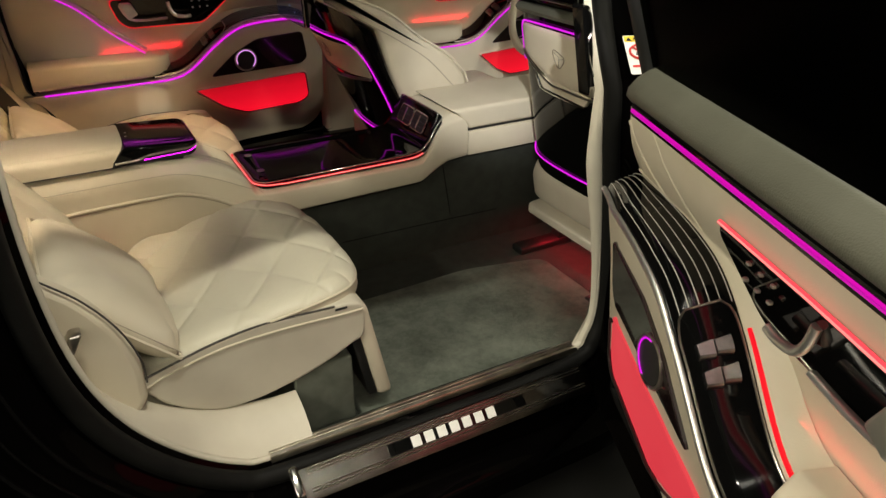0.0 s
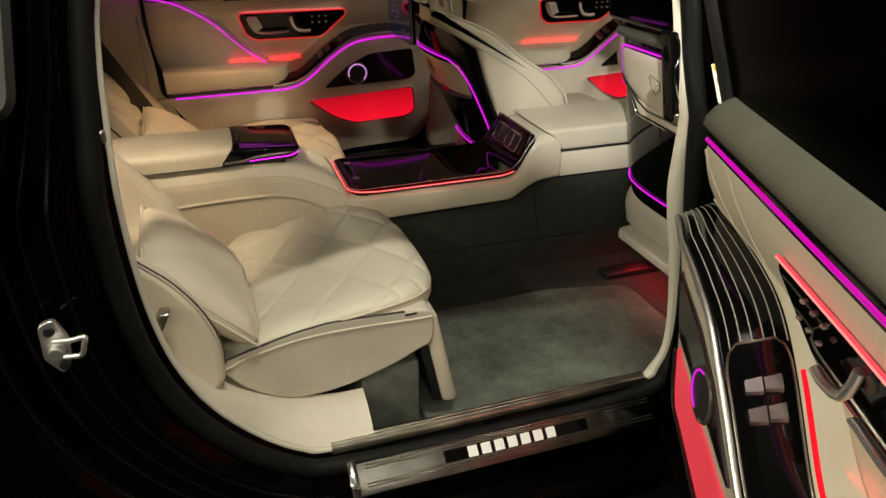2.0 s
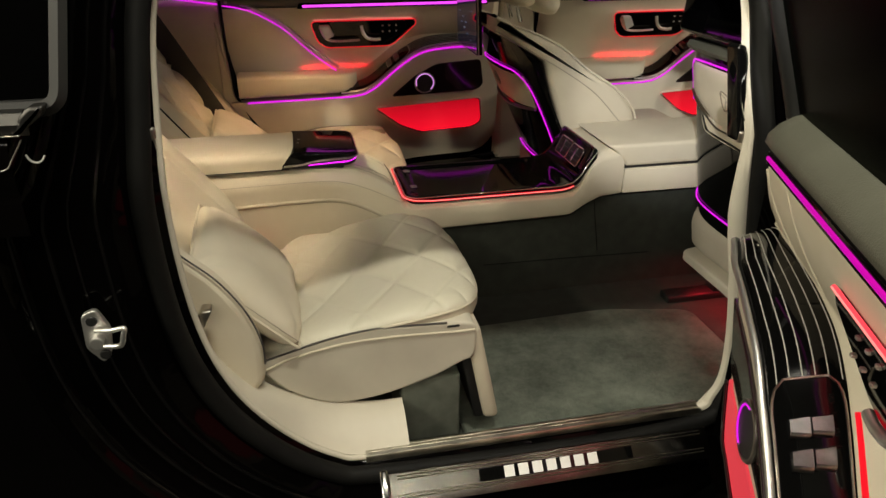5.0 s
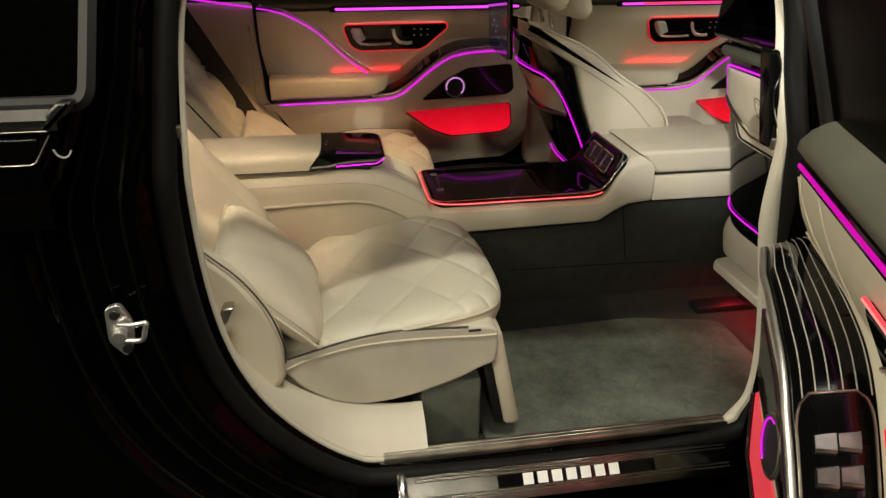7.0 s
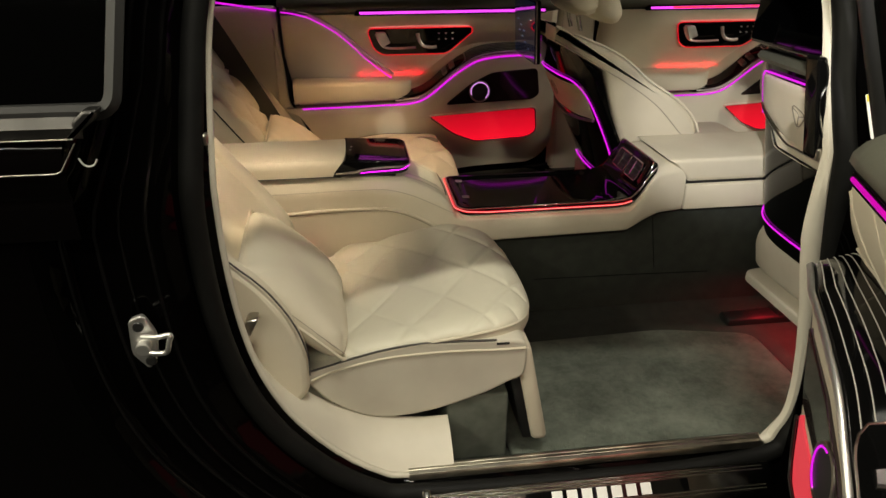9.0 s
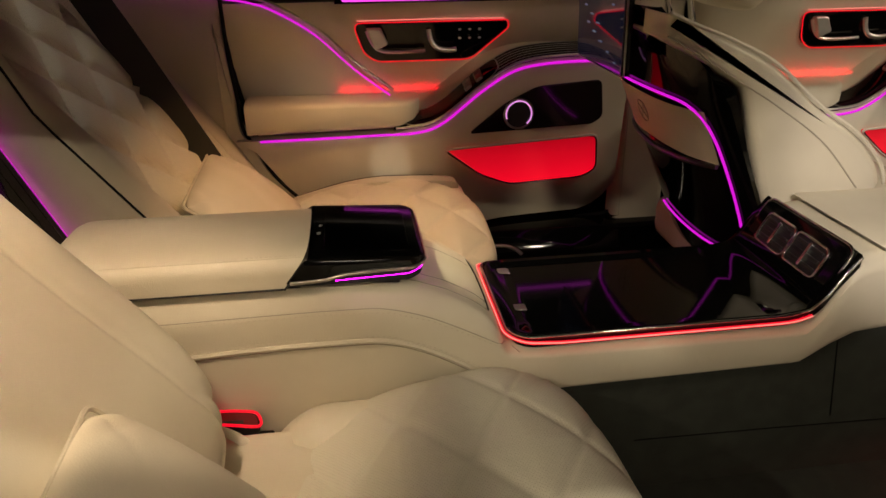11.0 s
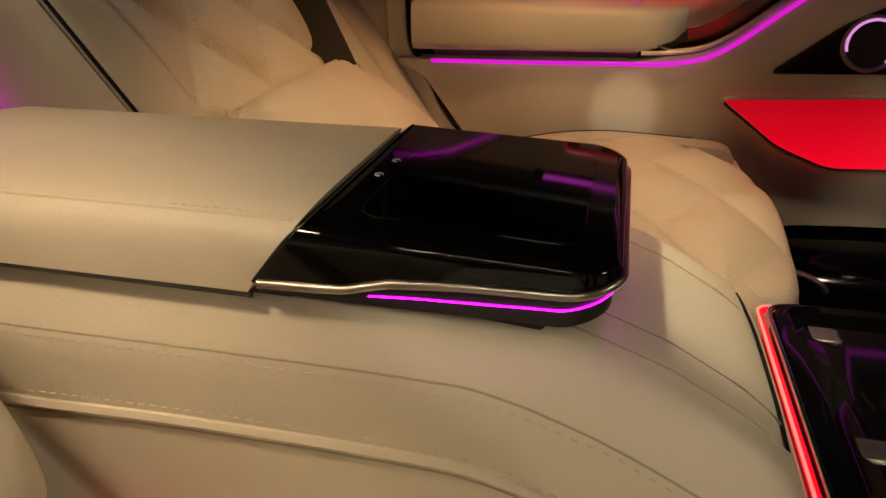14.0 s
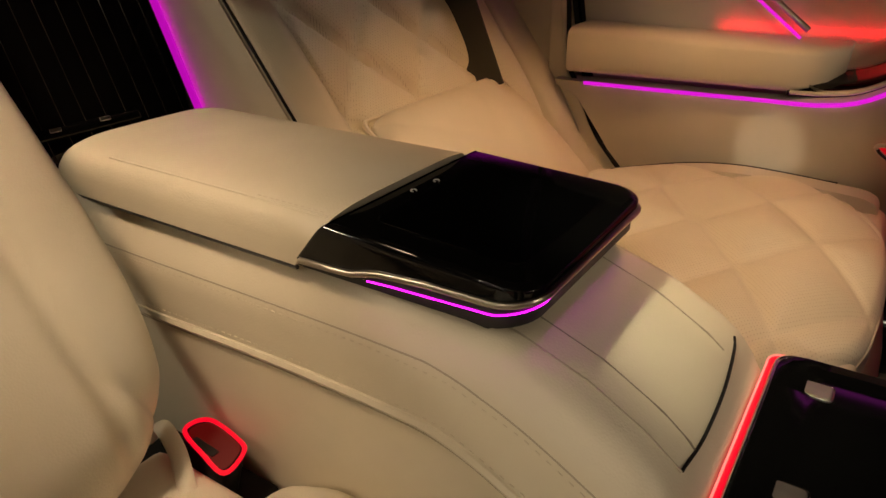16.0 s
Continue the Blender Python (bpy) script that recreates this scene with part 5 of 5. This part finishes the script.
far_part("far_sill_clip", tube(smooth([(0.345, 1.520, 0.368), (0.375, 1.517, 0.366), (0.400, 1.512, 0.356), (0.415, 1.508, 0.343)], 5), 0.005, 8), SATIN, car, "small satin clip on the far sill")


# ---- front seats ----
def front_seat(y_in, y_out, x0, slope, label):
    cy, hw = (y_in + y_out) / 2, (y_in - y_out) / 2
    seat = thing("front_recliner", (x0 + 0.25, cy, 0.3), label, "seat", "front seats")

    def rear(s, z, lift=0.0):
        wrap = 0.05 * abs(s) ** 8
        return (x0 - slope * (z - 0.635) + wrap - 0.012 * (1 - s * s) - lift, cy + hw * s, z)

    rows = []
    for k in np.linspace(0, 1, 20):
        row = []
        for s in np.linspace(-1, 1, 41):
            zb = 0.545 + 0.06 * abs(s) ** 6
            z = zb + (1.06 - zb) * k
            w = 1 - 0.12 * max(0, (z - 0.9) / 0.2) ** 2
            row.append(rear(s * w, z))
        x_in = lambda q: (max(q[0] + 0.01, 1.02 - slope * (q[2] - 0.635)), q[1], q[2])
        rows.append([x_in(row[0])] + row + [x_in(row[-1])])
    part("back_shell", loft(rows, sharp=50), GLOSS, seat, "gloss black seat back shell")
    cols = np.linspace(-0.84, 0.835, 29)
    rows = []
    for k in (0, 0, 0.03, 0.06, 0.2, 0.35, 0.5, 0.65, 0.8, 0.94, 0.97, 1, 1):
        row = []
        for i, s in enumerate(cols):
            e = max(0, (abs(s) - 0.70) / 0.14)
            zb = 0.825 + 0.065 * max(0, (s - 0.25) / 0.585) ** 1.2
            zt = 0.960 - 0.022 * e ** 3
            edge_k = min(1, 12 * min(k, 1 - k), 6 * (0.838 - abs(s)) / 0.3)
            row.append(rear(s, zb + (zt - zb) * k, -0.003 + 0.012 * max(0, edge_k) ** 0.4))
        rows.append(row)
    part("back_panel", loft(rows[1:-1], sharp=60), LEATHER, seat, "cream leather back panel")
    part("pocket_lip", tube([rear(s, 0.821 + 0.065 * max(0, (s - 0.25) / 0.585) ** 1.2, 0.008) for s in np.linspace(-0.8, 0.83, 24)], 0.0035, 6), SATIN, seat, "satin pocket lip")
    ex, ey, ez = rear(0.10, 0.895, 0.0095)
    tri = rounded([(-0.030, 0.008), (0.004, -0.030), (0.028, 0.026)], 0.022, 8)
    ring = [(ex - slope * b, ey + a, ez + b) for a, b in tri]
    part("emblem", tube(ring, 0.0016, 5, True), EMBLEM, seat, "small relief emblem")
    part("emblem_bar", tube([ring[4], (ex, ey, ez), ring[13]], 0.0012, 5), EMBLEM, seat)
    part("emblem_bar", tube([ring[21], (ex, ey, ez + 0.006), ring[13]], 0.0012, 5), EMBLEM, seat)
    part("pocket_handle", plate(rounded([(-0.34, 0.824), (0.52, 0.842), (0.43, 0.806), (-0.26, 0.798)], 0.02), lambda a, b, d: rear(a, b, 0.010 - d), 0.012, 0.003), LEATHER, seat, "cream pocket pull")
    part("handle_edge", tube([rear(a, b, 0.010) for a, b in smooth([(0.53, 0.838), (0.50, 0.820), (0.43, 0.804), (0.1, 0.799), (-0.26, 0.796)], 5)], 0.0026, 6), CHROME, seat, "chrome edge of the pocket pull")
    part("light_line", tube([rear(s, z, 0.006) for s, z in smooth([(0.843, 0.86), (0.845, 0.915), (0.83, 0.942), (0.77, 0.960), (0.65, 0.966), (0.2, 0.968), (-0.7, 0.966)], 8)], 0.0024, 6), MAGENTA, seat, "magenta light line")
    part("light_line", tube([rear(s, z, 0.004) for s, z in smooth([(0.985, 0.63), (0.965, 0.618), (0.94, 0.61), (0.82, 0.597), (0.675, 0.591), (0.34, 0.587), (-0.3, 0.588), (-0.8, 0.60)], 8)], 0.0024, 6), MAGENTA, seat, "magenta light line")
    part("top_strip", tube([rear(s, 1.0, 0.004) for s in np.linspace(-0.8, 0.75, 12)], 0.02, 8, False, 0.7), OLIVE, seat, "dark olive strip under the screen")
    # leather front half of the back
    rows = []
    for z in np.linspace(0.48, 1.10, 22):
        k = max(0, (z - 0.9) / 0.2)
        w = hw * (1.02 - 0.14 * k ** 2)
        xb = x0 - slope * (z - 0.635) + 0.07
        th = 0.20 - 0.08 * k - 0.05 * max(0, (z - 0.6) / 0.5)
        ringr = []
        for t in np.linspace(0, 2 * math.pi, 32, endpoint=False):
            c, s2 = math.cos(t), math.sin(t)
            ringr.append((xb + th / 2 + th / 2 * (abs(c) ** 0.6) * (1 if c > 0 else -1), cy + w * (abs(s2) ** 0.5) * (1 if s2 > 0 else -1), z))
        rows.append(ringr)
    part("backrest", loft(rows, closed=True, caps=True, sharp=60), LEATHER, seat, "cream leather backrest")
    sgn = 1 if y_in > cy else -1
    part("piping", tube([(x0 - slope * (z - 0.635) + 0.19, cy + sgn * hw * (1.0 - 0.1 * max(0, (z - 0.9) / 0.2) ** 2), z) for z in np.linspace(0.62, 1.08, 10)], 0.004, 6), LEATHER, seat)
    part("base", block(x0 + 0.05, x0 + 0.60, cy - abs(hw), cy + abs(hw), 0.40, 0.62, 0.05, 4), LEATHER, seat, "cream leather seat base")
    rows = []
    for z in np.linspace(0.425, 0.615, 16):
        w = abs(hw) + ramp(z, (0.42, 0.45, 0.50, 0.55, 0.615), (0.004, 0.028, 0.036, 0.022, -0.004))
        xr = x0 + ramp(z, (0.42, 0.45, 0.52, 0.55, 0.615), (0.06, 0.018, 0.010, 0.016, 0.05))
        ringr = []
        for t in np.linspace(0, 2 * math.pi, 48, endpoint=False):
            c, s2 = math.cos(t), math.sin(t)
            ringr.append((xr + 0.24 - 0.24 * (abs(c) ** 0.35) * (1 if c > 0 else -1), cy + w * (abs(s2) ** 0.35) * (1 if s2 > 0 else -1), z))
        rows.append(ringr)
    part("lower_shell", loft(rows, closed=True, caps=True, sharp=60), PLASTIC, seat, "cream lower shell")
    part("foot_plate", plate(rounded([(x0 + 0.012, cy - hw * 0.98), (x0 + 0.012, cy + hw * 0.98), (x0 + 0.40, cy + hw * 0.98), (x0 + 0.40, cy - hw * 0.98)], 0.03), lambda a, b, d: (a, b, 0.415 - d + 0.1 * (a - x0)), 0.022, 0.006), PLASTIC, seat, "cream underseat plate")
    for s in (-0.7, 0.7):
        part("seat_rail", block(x0 - 0.06, x0 + 0.6, cy + hw * s - 0.025, cy + hw * s + 0.025, 0.295, 0.318, 0.006), DARK, seat, "dark seat rail")
        part("rail_leg", block(x0 + 0.08, x0 + 0.5, cy + hw * s - 0.02, cy + hw * s + 0.02, 0.316, 0.42, 0.004), DARK, seat)
    top = x0 - slope * (1.12 - 0.635) + 0.10
    part("headrest", pad(0.085, 0.13, 0.05, lambda x, y, z: (top + z + 0.03, cy + y, 1.22 + x), 4, 24, None, 1.0, 4), LEATHER, seat, "cream headrest")
    for s in (-0.05, 0.05):
        part("headrest_post", tube([(top + 0.03, cy + s, 1.06), (top + 0.03, cy + s, 1.14)], 0.007, 8), CHROME, seat)
    return seat


def reclined_seat():
    """The front seat that leans far back: black lit shell behind, cream bolsters sweeping down to the base."""
    y0, y1 = 0.965, 1.43
    cy, hw = (y0 + y1) / 2, (y1 - y0) / 2
    seat = thing("front_recliner", (0.9, cy, 0.3), "reclined cream front seat with gloss black lit back", "seat", "front seats")
    side = lambda y: (lambda a, b, d: (a, y + d, b))

    def rear(s, z, lift=0.0):
        return (0.690 - 0.46 * (z - 0.62) + 0.05 * abs(s) ** 4 - 0.02 * (1 - s * s) - lift, cy + hw * s, z)

    rows = []
    for z in np.linspace(0.47, 1.02, 22):
        w = 1 - 0.25 * max(0, (z - 0.86) / 0.14) ** 1.5 - 0.12 * max(0, (0.6 - z) / 0.13) ** 2
        row = [rear(s * w, z) for s in np.linspace(-1, 1, 25)]
        xf = max(row[0][0] + 0.01, ramp(z, (0.5, 0.654, 0.767, 0.874, 0.896, 0.948, 1.02), (0.735, 0.73, 0.682, 0.645, 0.634, 0.54, 0.44)))
        rows.append([(xf, row[0][1] + 0.004, z)] + row + [(xf, row[-1][1] - 0.004, z)])
    part("back_shell", loft(rows, sharp=50), GLOSS, seat, "gloss black seat back shell")
    rows = []
    for z in np.linspace(0.745, 0.845, 8):
        rows.append([rear(s, z, 0.006) for s in np.linspace(-0.85, 0.86, 20)])
    part("back_panel", loft(rows), LEATHER, seat, "cream leather back panel")
    part("pocket_lip", tube([rear(s, 0.744 - 0.02 * (1 - abs(s)), 0.010) for s in np.linspace(-0.84, 0.86, 12)], 0.005, 6), SATIN, seat, "satin pocket lip")
    ex, ey, ez = rear(0.05, 0.80, 0.008)
    ring = [(ex - 0.46 * 0.022 * math.sin(t), ey + 0.022 * math.cos(t), ez + 0.022 * math.sin(t)) for t in np.linspace(0, 2 * math.pi, 28, endpoint=False)]
    part("emblem", tube(ring, 0.0011, 5, True), SEAMC, seat, "small relief emblem ring")
    part("emblem_bar", tube([ring[3], (ex, ey, ez), ring[17]], 0.001, 5), SEAMC, seat)
    part("emblem_bar", tube([ring[10], (ex, ey, ez), ring[24]], 0.001, 5), SEAMC, seat)
    ln = smooth([(0.85, 0.853), (0.3, 0.858), (-0.5, 0.860), (-0.76, 0.846), (-0.86, 0.80), (-0.885, 0.70), (-0.865, 0.60), (-0.81, 0.568), (-0.6, 0.548), (0.0, 0.545), (0.5, 0.556)], 8)
    part("light_line", tube([rear(s, z, 0.005) for s, z in ln], 0.0026, 6), MAGENTA, seat, "magenta light line")
    crest = smooth([(0.50, 1.016), (0.545, 0.997), (0.622, 0.968), (0.703, 0.927), (0.791, 0.858), (0.880, 0.802), (0.938, 0.745), (0.957, 0.705)], 5)
    under = smooth([(0.945, 0.668), (0.90, 0.652), (0.80, 0.652), (0.738, 0.656), (0.69, 0.767), (0.652, 0.874), (0.636, 0.900), (0.55, 0.950), (0.50, 0.976)], 5)
    for y in (0.966, 1.33):
        part("bolster", plate(crest + under, side(y), 0.10, 0.016, 5), LEATHER, seat, "cream side bolster")
    low = smooth([(0.905, 0.70), (0.818, 0.790), (0.712, 0.862), (0.646, 0.900), (0.55, 0.955), (0.50, 0.982)], 5)
    part("band_seam", tube([(x, 0.9655, z) for x, z in low], 0.0016, 6), SEAMC, seat)
    part("piping", tube([(x, 0.962, z + 0.002) for x, z in crest], 0.004, 6), LEATHER, seat)
    inner = smooth([(0.50, 0.985), (0.66, 0.925), (0.78, 0.84), (0.88, 0.74), (0.9, 0.66), (0.75, 0.66), (0.71, 0.75), (0.67, 0.86), (0.58, 0.925)], 5, True)
    part("backrest", plate(inner, side(1.05), 0.30, 0.02, 4), LEATHER, seat, "cream leather backrest")
    part("base", block(0.76, 1.28, 0.968, 1.43, 0.42, 0.615, 0.04, 4), LEATHER, seat, "cream leather seat base")
    part("lower_shell", block(0.735, 1.1, 0.962, 1.435, 0.42, 0.53, 0.03, 3), PLASTIC, seat, "cream lower shell")
    for s in (-0.7, 0.7):
        part("seat_rail", block(0.66, 1.3, cy + hw * s - 0.025, cy + hw * s + 0.025, 0.295, 0.318, 0.006), DARK, seat, "dark seat rail")
        part("rail_leg", block(0.8, 1.2, cy + hw * s - 0.02, cy + hw * s + 0.02, 0.316, 0.44, 0.004), DARK, seat)
    part("headrest", pad(0.075, 0.14, 0.06, lambda x, y, z: (0.60 + z - 0.4 * x, cy + y, 1.10 + x), 4, 24, None, 1.0, 4), LEATHER, seat, "cream headrest")
    part("neck_pillow", pad(0.06, 0.13, 0.05, lambda x, y, z: (0.69 + z - 0.4 * x, cy + y, 1.06 + x), 3, 24, None, 1.0, 4), LEATHER, seat, "soft cream neck pillow")
    for s in (-0.05, 0.05):
        part("headrest_post", tube([(0.63, cy + s, 0.98), (0.61, cy + s, 1.06)], 0.007, 8), CHROME, seat)
    return seat


far_fit(reclined_seat())
front_seat(0.625, 0.14, 0.955, 0.19, "upright cream front seat with gloss black lit back")


def seat_screen(at, tilt, w, h, label, lit):
    sc = thing("seat_screen", at, label, "screen", "seat screens")
    x, y, z = at

    def f(a, b, d):
        return (x + d * math.cos(tilt) - b * math.sin(tilt), y + a, z + b * math.cos(tilt) + d * math.sin(tilt))

    o = rounded([(-w / 2, 0), (w / 2, 0), (w / 2, h), (-w / 2, h)], 0.012)
    part("case", plate(o, f, 0.016, 0.004), GLOSS, sc)
    part("glass", plate([(a * 0.97, h / 2 + (b - h / 2) * 0.96) for a, b in o], lambda a, b, d: f(a, b, d - 0.001), 0.003, 0.001), lit, sc)
    if lit is SCREEN_ON:
        for k in range(9):
            a, b = -0.1 + 0.19 * ((k * 37) % 10) / 10, 0.02 + 0.014 * (k % 5) + 0.06 * (k % 2)
            part("display_bar", plate([(a, b), (a + 0.012 + 0.004 * (k % 3), b), (a + 0.012 + 0.004 * (k % 3), b + 0.003), (a, b + 0.003)], lambda p, q, d: f(p, q, d - 0.0025), 0.001, 0.0002), GLOW, sc)
    part("rim", tube([f(a, b, 0.004) for a, b in o], 0.002, 6, True), SATIN, sc, "thin metal rim")
    part("stalk", tube([f(0, h * 0.4, 0.01), f(0, h * 0.4, 0.10)], 0.02, 10), DARK, sc)
    return sc


GLOW = mat("pale_blue_display_mark", (0.1, 0.12, 0.16), 0.4, emit=(0.35, 0.5, 0.8), power=0.16)
SCREEN_ON = vary(mat("dim_blue_display", (0.01, 0.012, 0.02), 0.05, 0, 1.0, emit=(0.02, 0.05, 0.16), power=0.07), (0.005, 0.006, 0.01), 25)
far_fit(seat_screen((0.482, 1.23, 0.890), 0.04, 0.265, 0.18, "tilted tablet screen on a front seat back, dimly lit", SCREEN_ON))
seat_screen((0.84, 0.44, 1.033), -0.10, 0.27, 0.18, "black tablet screen on a front seat back", SCREEN)

# ---- floor mats, pillar, wheel, striker ----
solo("floor_mat", plate(rounded([(0.215, 0.062), (0.72, 0.062), (0.93, 0.22), (0.93, 0.47), (0.70, 0.52), (0.215, 0.50)], 0.04), lambda a, b, d: (a, b, 0.312 - d), 0.014, 0.006), MAT_PILE, "grey-green velour floor mat", "floor mat", "floor mats")
solo("floor_mat", plate(rounded([(0.215, 1.07), (0.72, 1.05), (0.72, 1.46), (0.215, 1.46)], 0.04), lambda a, b, d: (a, b, 0.312 - d), 0.014, 0.006), MAT_PILE, "grey-green velour floor mat", "floor mat", "floor mats")
area("footwell_lamp", (1.02, 0.38, 0.385), (1.02, 0.38, 0.2), 0.05, 0.4, 0.6, (1.0, 0.02, 0.04))
area("footwell_lamp_far", (1.25, 1.2, 0.40), (1.2, 1.2, 0.2), 0.05, 0.4, 0.25, (1.0, 0.03, 0.05))

striker = thing("door_striker", (-0.37, -0.08, 0.745), "bare steel door striker bolted to the jamb", "striker")
part("plate", plate(rounded([(-0.380, 0.742), (-0.362, 0.712), (-0.350, 0.728), (-0.346, 0.765), (-0.358, 0.799), (-0.377, 0.794)], 0.008), lambda a, b, d: (a, -0.098 + d + 0.25 * (a + 0.36), b), 0.008, 0.002), BRIGHT, striker)
for x, z in ((-0.366, 0.782), (-0.358, 0.727)):
    part("bolt", disc(0.0075, 0.004, lambda p, q, d: (x + p, -0.1015 + d, z + q)), DARK, striker)
part("boss", disc(0.010, 0.014, lambda p, q, d: (-0.362 + p, -0.112 + d, 0.752 + q)), BRIGHT, striker)
part("loop", tube(smooth([(-0.362, -0.102, 0.768), (-0.340, -0.112, 0.772), (-0.322, -0.116, 0.776), (-0.324, -0.117, 0.766), (-0.330, -0.116, 0.750), (-0.345, -0.112, 0.747), (-0.362, -0.106, 0.745)], 5), 0.0038, 8), BRIGHT, striker)

# steering wheel
wheel = thing("steering_wheel", (1.55, 1.2, 0.9), "cream leather-rimmed steering wheel behind the dashboard", "steering wheel")
wp = [(1.40 + 0.07 * math.cos(t), 1.165 + 0.185 * math.sin(t), 0.89 + 0.175 * math.cos(t)) for t in np.linspace(0, 2 * math.pi, 40, endpoint=False)]
part("rim", tube(wp, 0.0145, 10, True), LEATHER, wheel)
part("hub", disc(0.065, 0.05, lambda a, b, d: (1.40 + d + 0.4 * b, 1.165 + a, 0.89 + b), bevel=0.015), GLOSS, wheel)
for dy in (-0.12, 0.12):
    part("spoke", block(1.40, 1.42, 1.2 + dy - 0.065, 1.2 + dy + 0.065, 0.875, 0.905, 0.006), GLOSS, wheel)
part("column", tube([(1.44, 1.2, 0.88), (1.86, 1.2, 0.80)], 0.05, 12), DARK, wheel)
dash = thing("dashboard", (1.95, CY, 0.5), "dark olive leather dashboard at the front", "dashboard")
part("top", block(1.85, 2.2, 0.05, 1.55, 0.55, 1.0, 0.06, 4), OLIVE, dash)

# pillar fittings
sticker = thing("warning_sticker", (0.70, -0.04, 0.96), "white and yellow airbag warning sticker on the door pillar", "sticker")


def stick_at(a, b, d):
    return (0.698 + a * 0.92 - 0.02 * (b - 1.0), -0.040 - a * 0.35 + d + 0.30 * (b - 0.95), 0.982 + (b - 0.955) * 0.56)


part("base", plate(rounded([(0, 0.955), (0.05, 0.955), (0.05, 1.062), (0, 1.062)], 0.004), stick_at, 0.001, 0.0002), WHITE, sticker)
part("header", plate([(0.001, 1.045), (0.049, 1.045), (0.049, 1.061), (0.001, 1.061)], lambda a, b, d: stick_at(a, b, d - 0.0006), 0.001, 0.0002), YELLOW, sticker, "yellow header")
part("ban_ring", tube([stick_at(0.025 + 0.019 * math.cos(t), 1.018 + 0.019 * math.sin(t), -0.001) for t in np.linspace(0, 2 * math.pi, 28, endpoint=False)], 0.0022, 6, True), REDINK, sticker, "red ring")
part("ban_bar", tube([stick_at(0.012, 1.031, -0.0015), stick_at(0.038, 1.005, -0.0015)], 0.0018, 6), REDINK, sticker)
part("pictogram", plate(rounded([(0.016, 1.008), (0.034, 1.008), (0.030, 1.022), (0.02, 1.02)], 0.003), lambda a, b, d: stick_at(a, b, d - 0.0008), 0.001, 0.0002), DARK, sticker)
part("text_bar", plate([(0.006, 0.975), (0.04, 0.975), (0.04, 0.981), (0.006, 0.981)], lambda a, b, d: stick_at(a, b, d - 0.0008), 0.001, 0.0002), REDINK, sticker)
part("warning_triangle", plate([(0.004, 1.048), (0.014, 1.048), (0.009, 1.058)], lambda a, b, d: stick_at(a, b, d - 0.0012), 0.001, 0.0002), DARK, sticker)
fnt = bpy.data.curves.new("t", "FONT")
fnt.body, fnt.size, fnt.extrude = "AIRBAG", 0.011, 0.0003
tmp = bpy.data.objects.new("t", fnt)
scene.collection.objects.link(tmp)
tme = bpy.data.meshes.new_from_object(tmp.evaluated_get(bpy.context.evaluated_depsgraph_get()))
bpy.data.objects.remove(tmp)
for v in tme.vertices:
    v.co = stick_at(0.0155 + v.co.x * 0.8, 1.0495 + v.co.y, -0.0014 - v.co.z)
part("lettering", tme, DARK, sticker)
guide = thing("belt_guide", (0.70, 0.03, 0.93), "dark belt guide with chrome clip on the pillar", "belt guide")
GX = lambda z: 0.640 + (1.085 - z) * 0.14


part("slot", plate(rounded([(-0.008, 1.092), (0.009, 1.092), (0.010, 0.935), (-0.009, 0.935)], 0.007), lambda a, b, d: (GX(b) + a, 0.012 + d + 0.1 * max(0, b - 0.95), b), 0.03, 0.004), GLOSS, guide)
part("clip", tube(smooth([(GX(z) + a, 0.011 + 0.1 * max(0, z - 0.95), z) for a, z in ((0.002, 1.088), (0.007, 1.075), (0.006, 1.05), (-0.003, 1.03), (-0.003, 1.0), (0.005, 0.965), (0.006, 0.945))], 5), 0.0016, 6), CHROME, guide)
part("tongue", block(GX(0.945) - 0.007, GX(0.945) + 0.007, 0.009, 0.02, 0.934, 0.954, 0.003), SATIN, guide, "satin belt tongue")
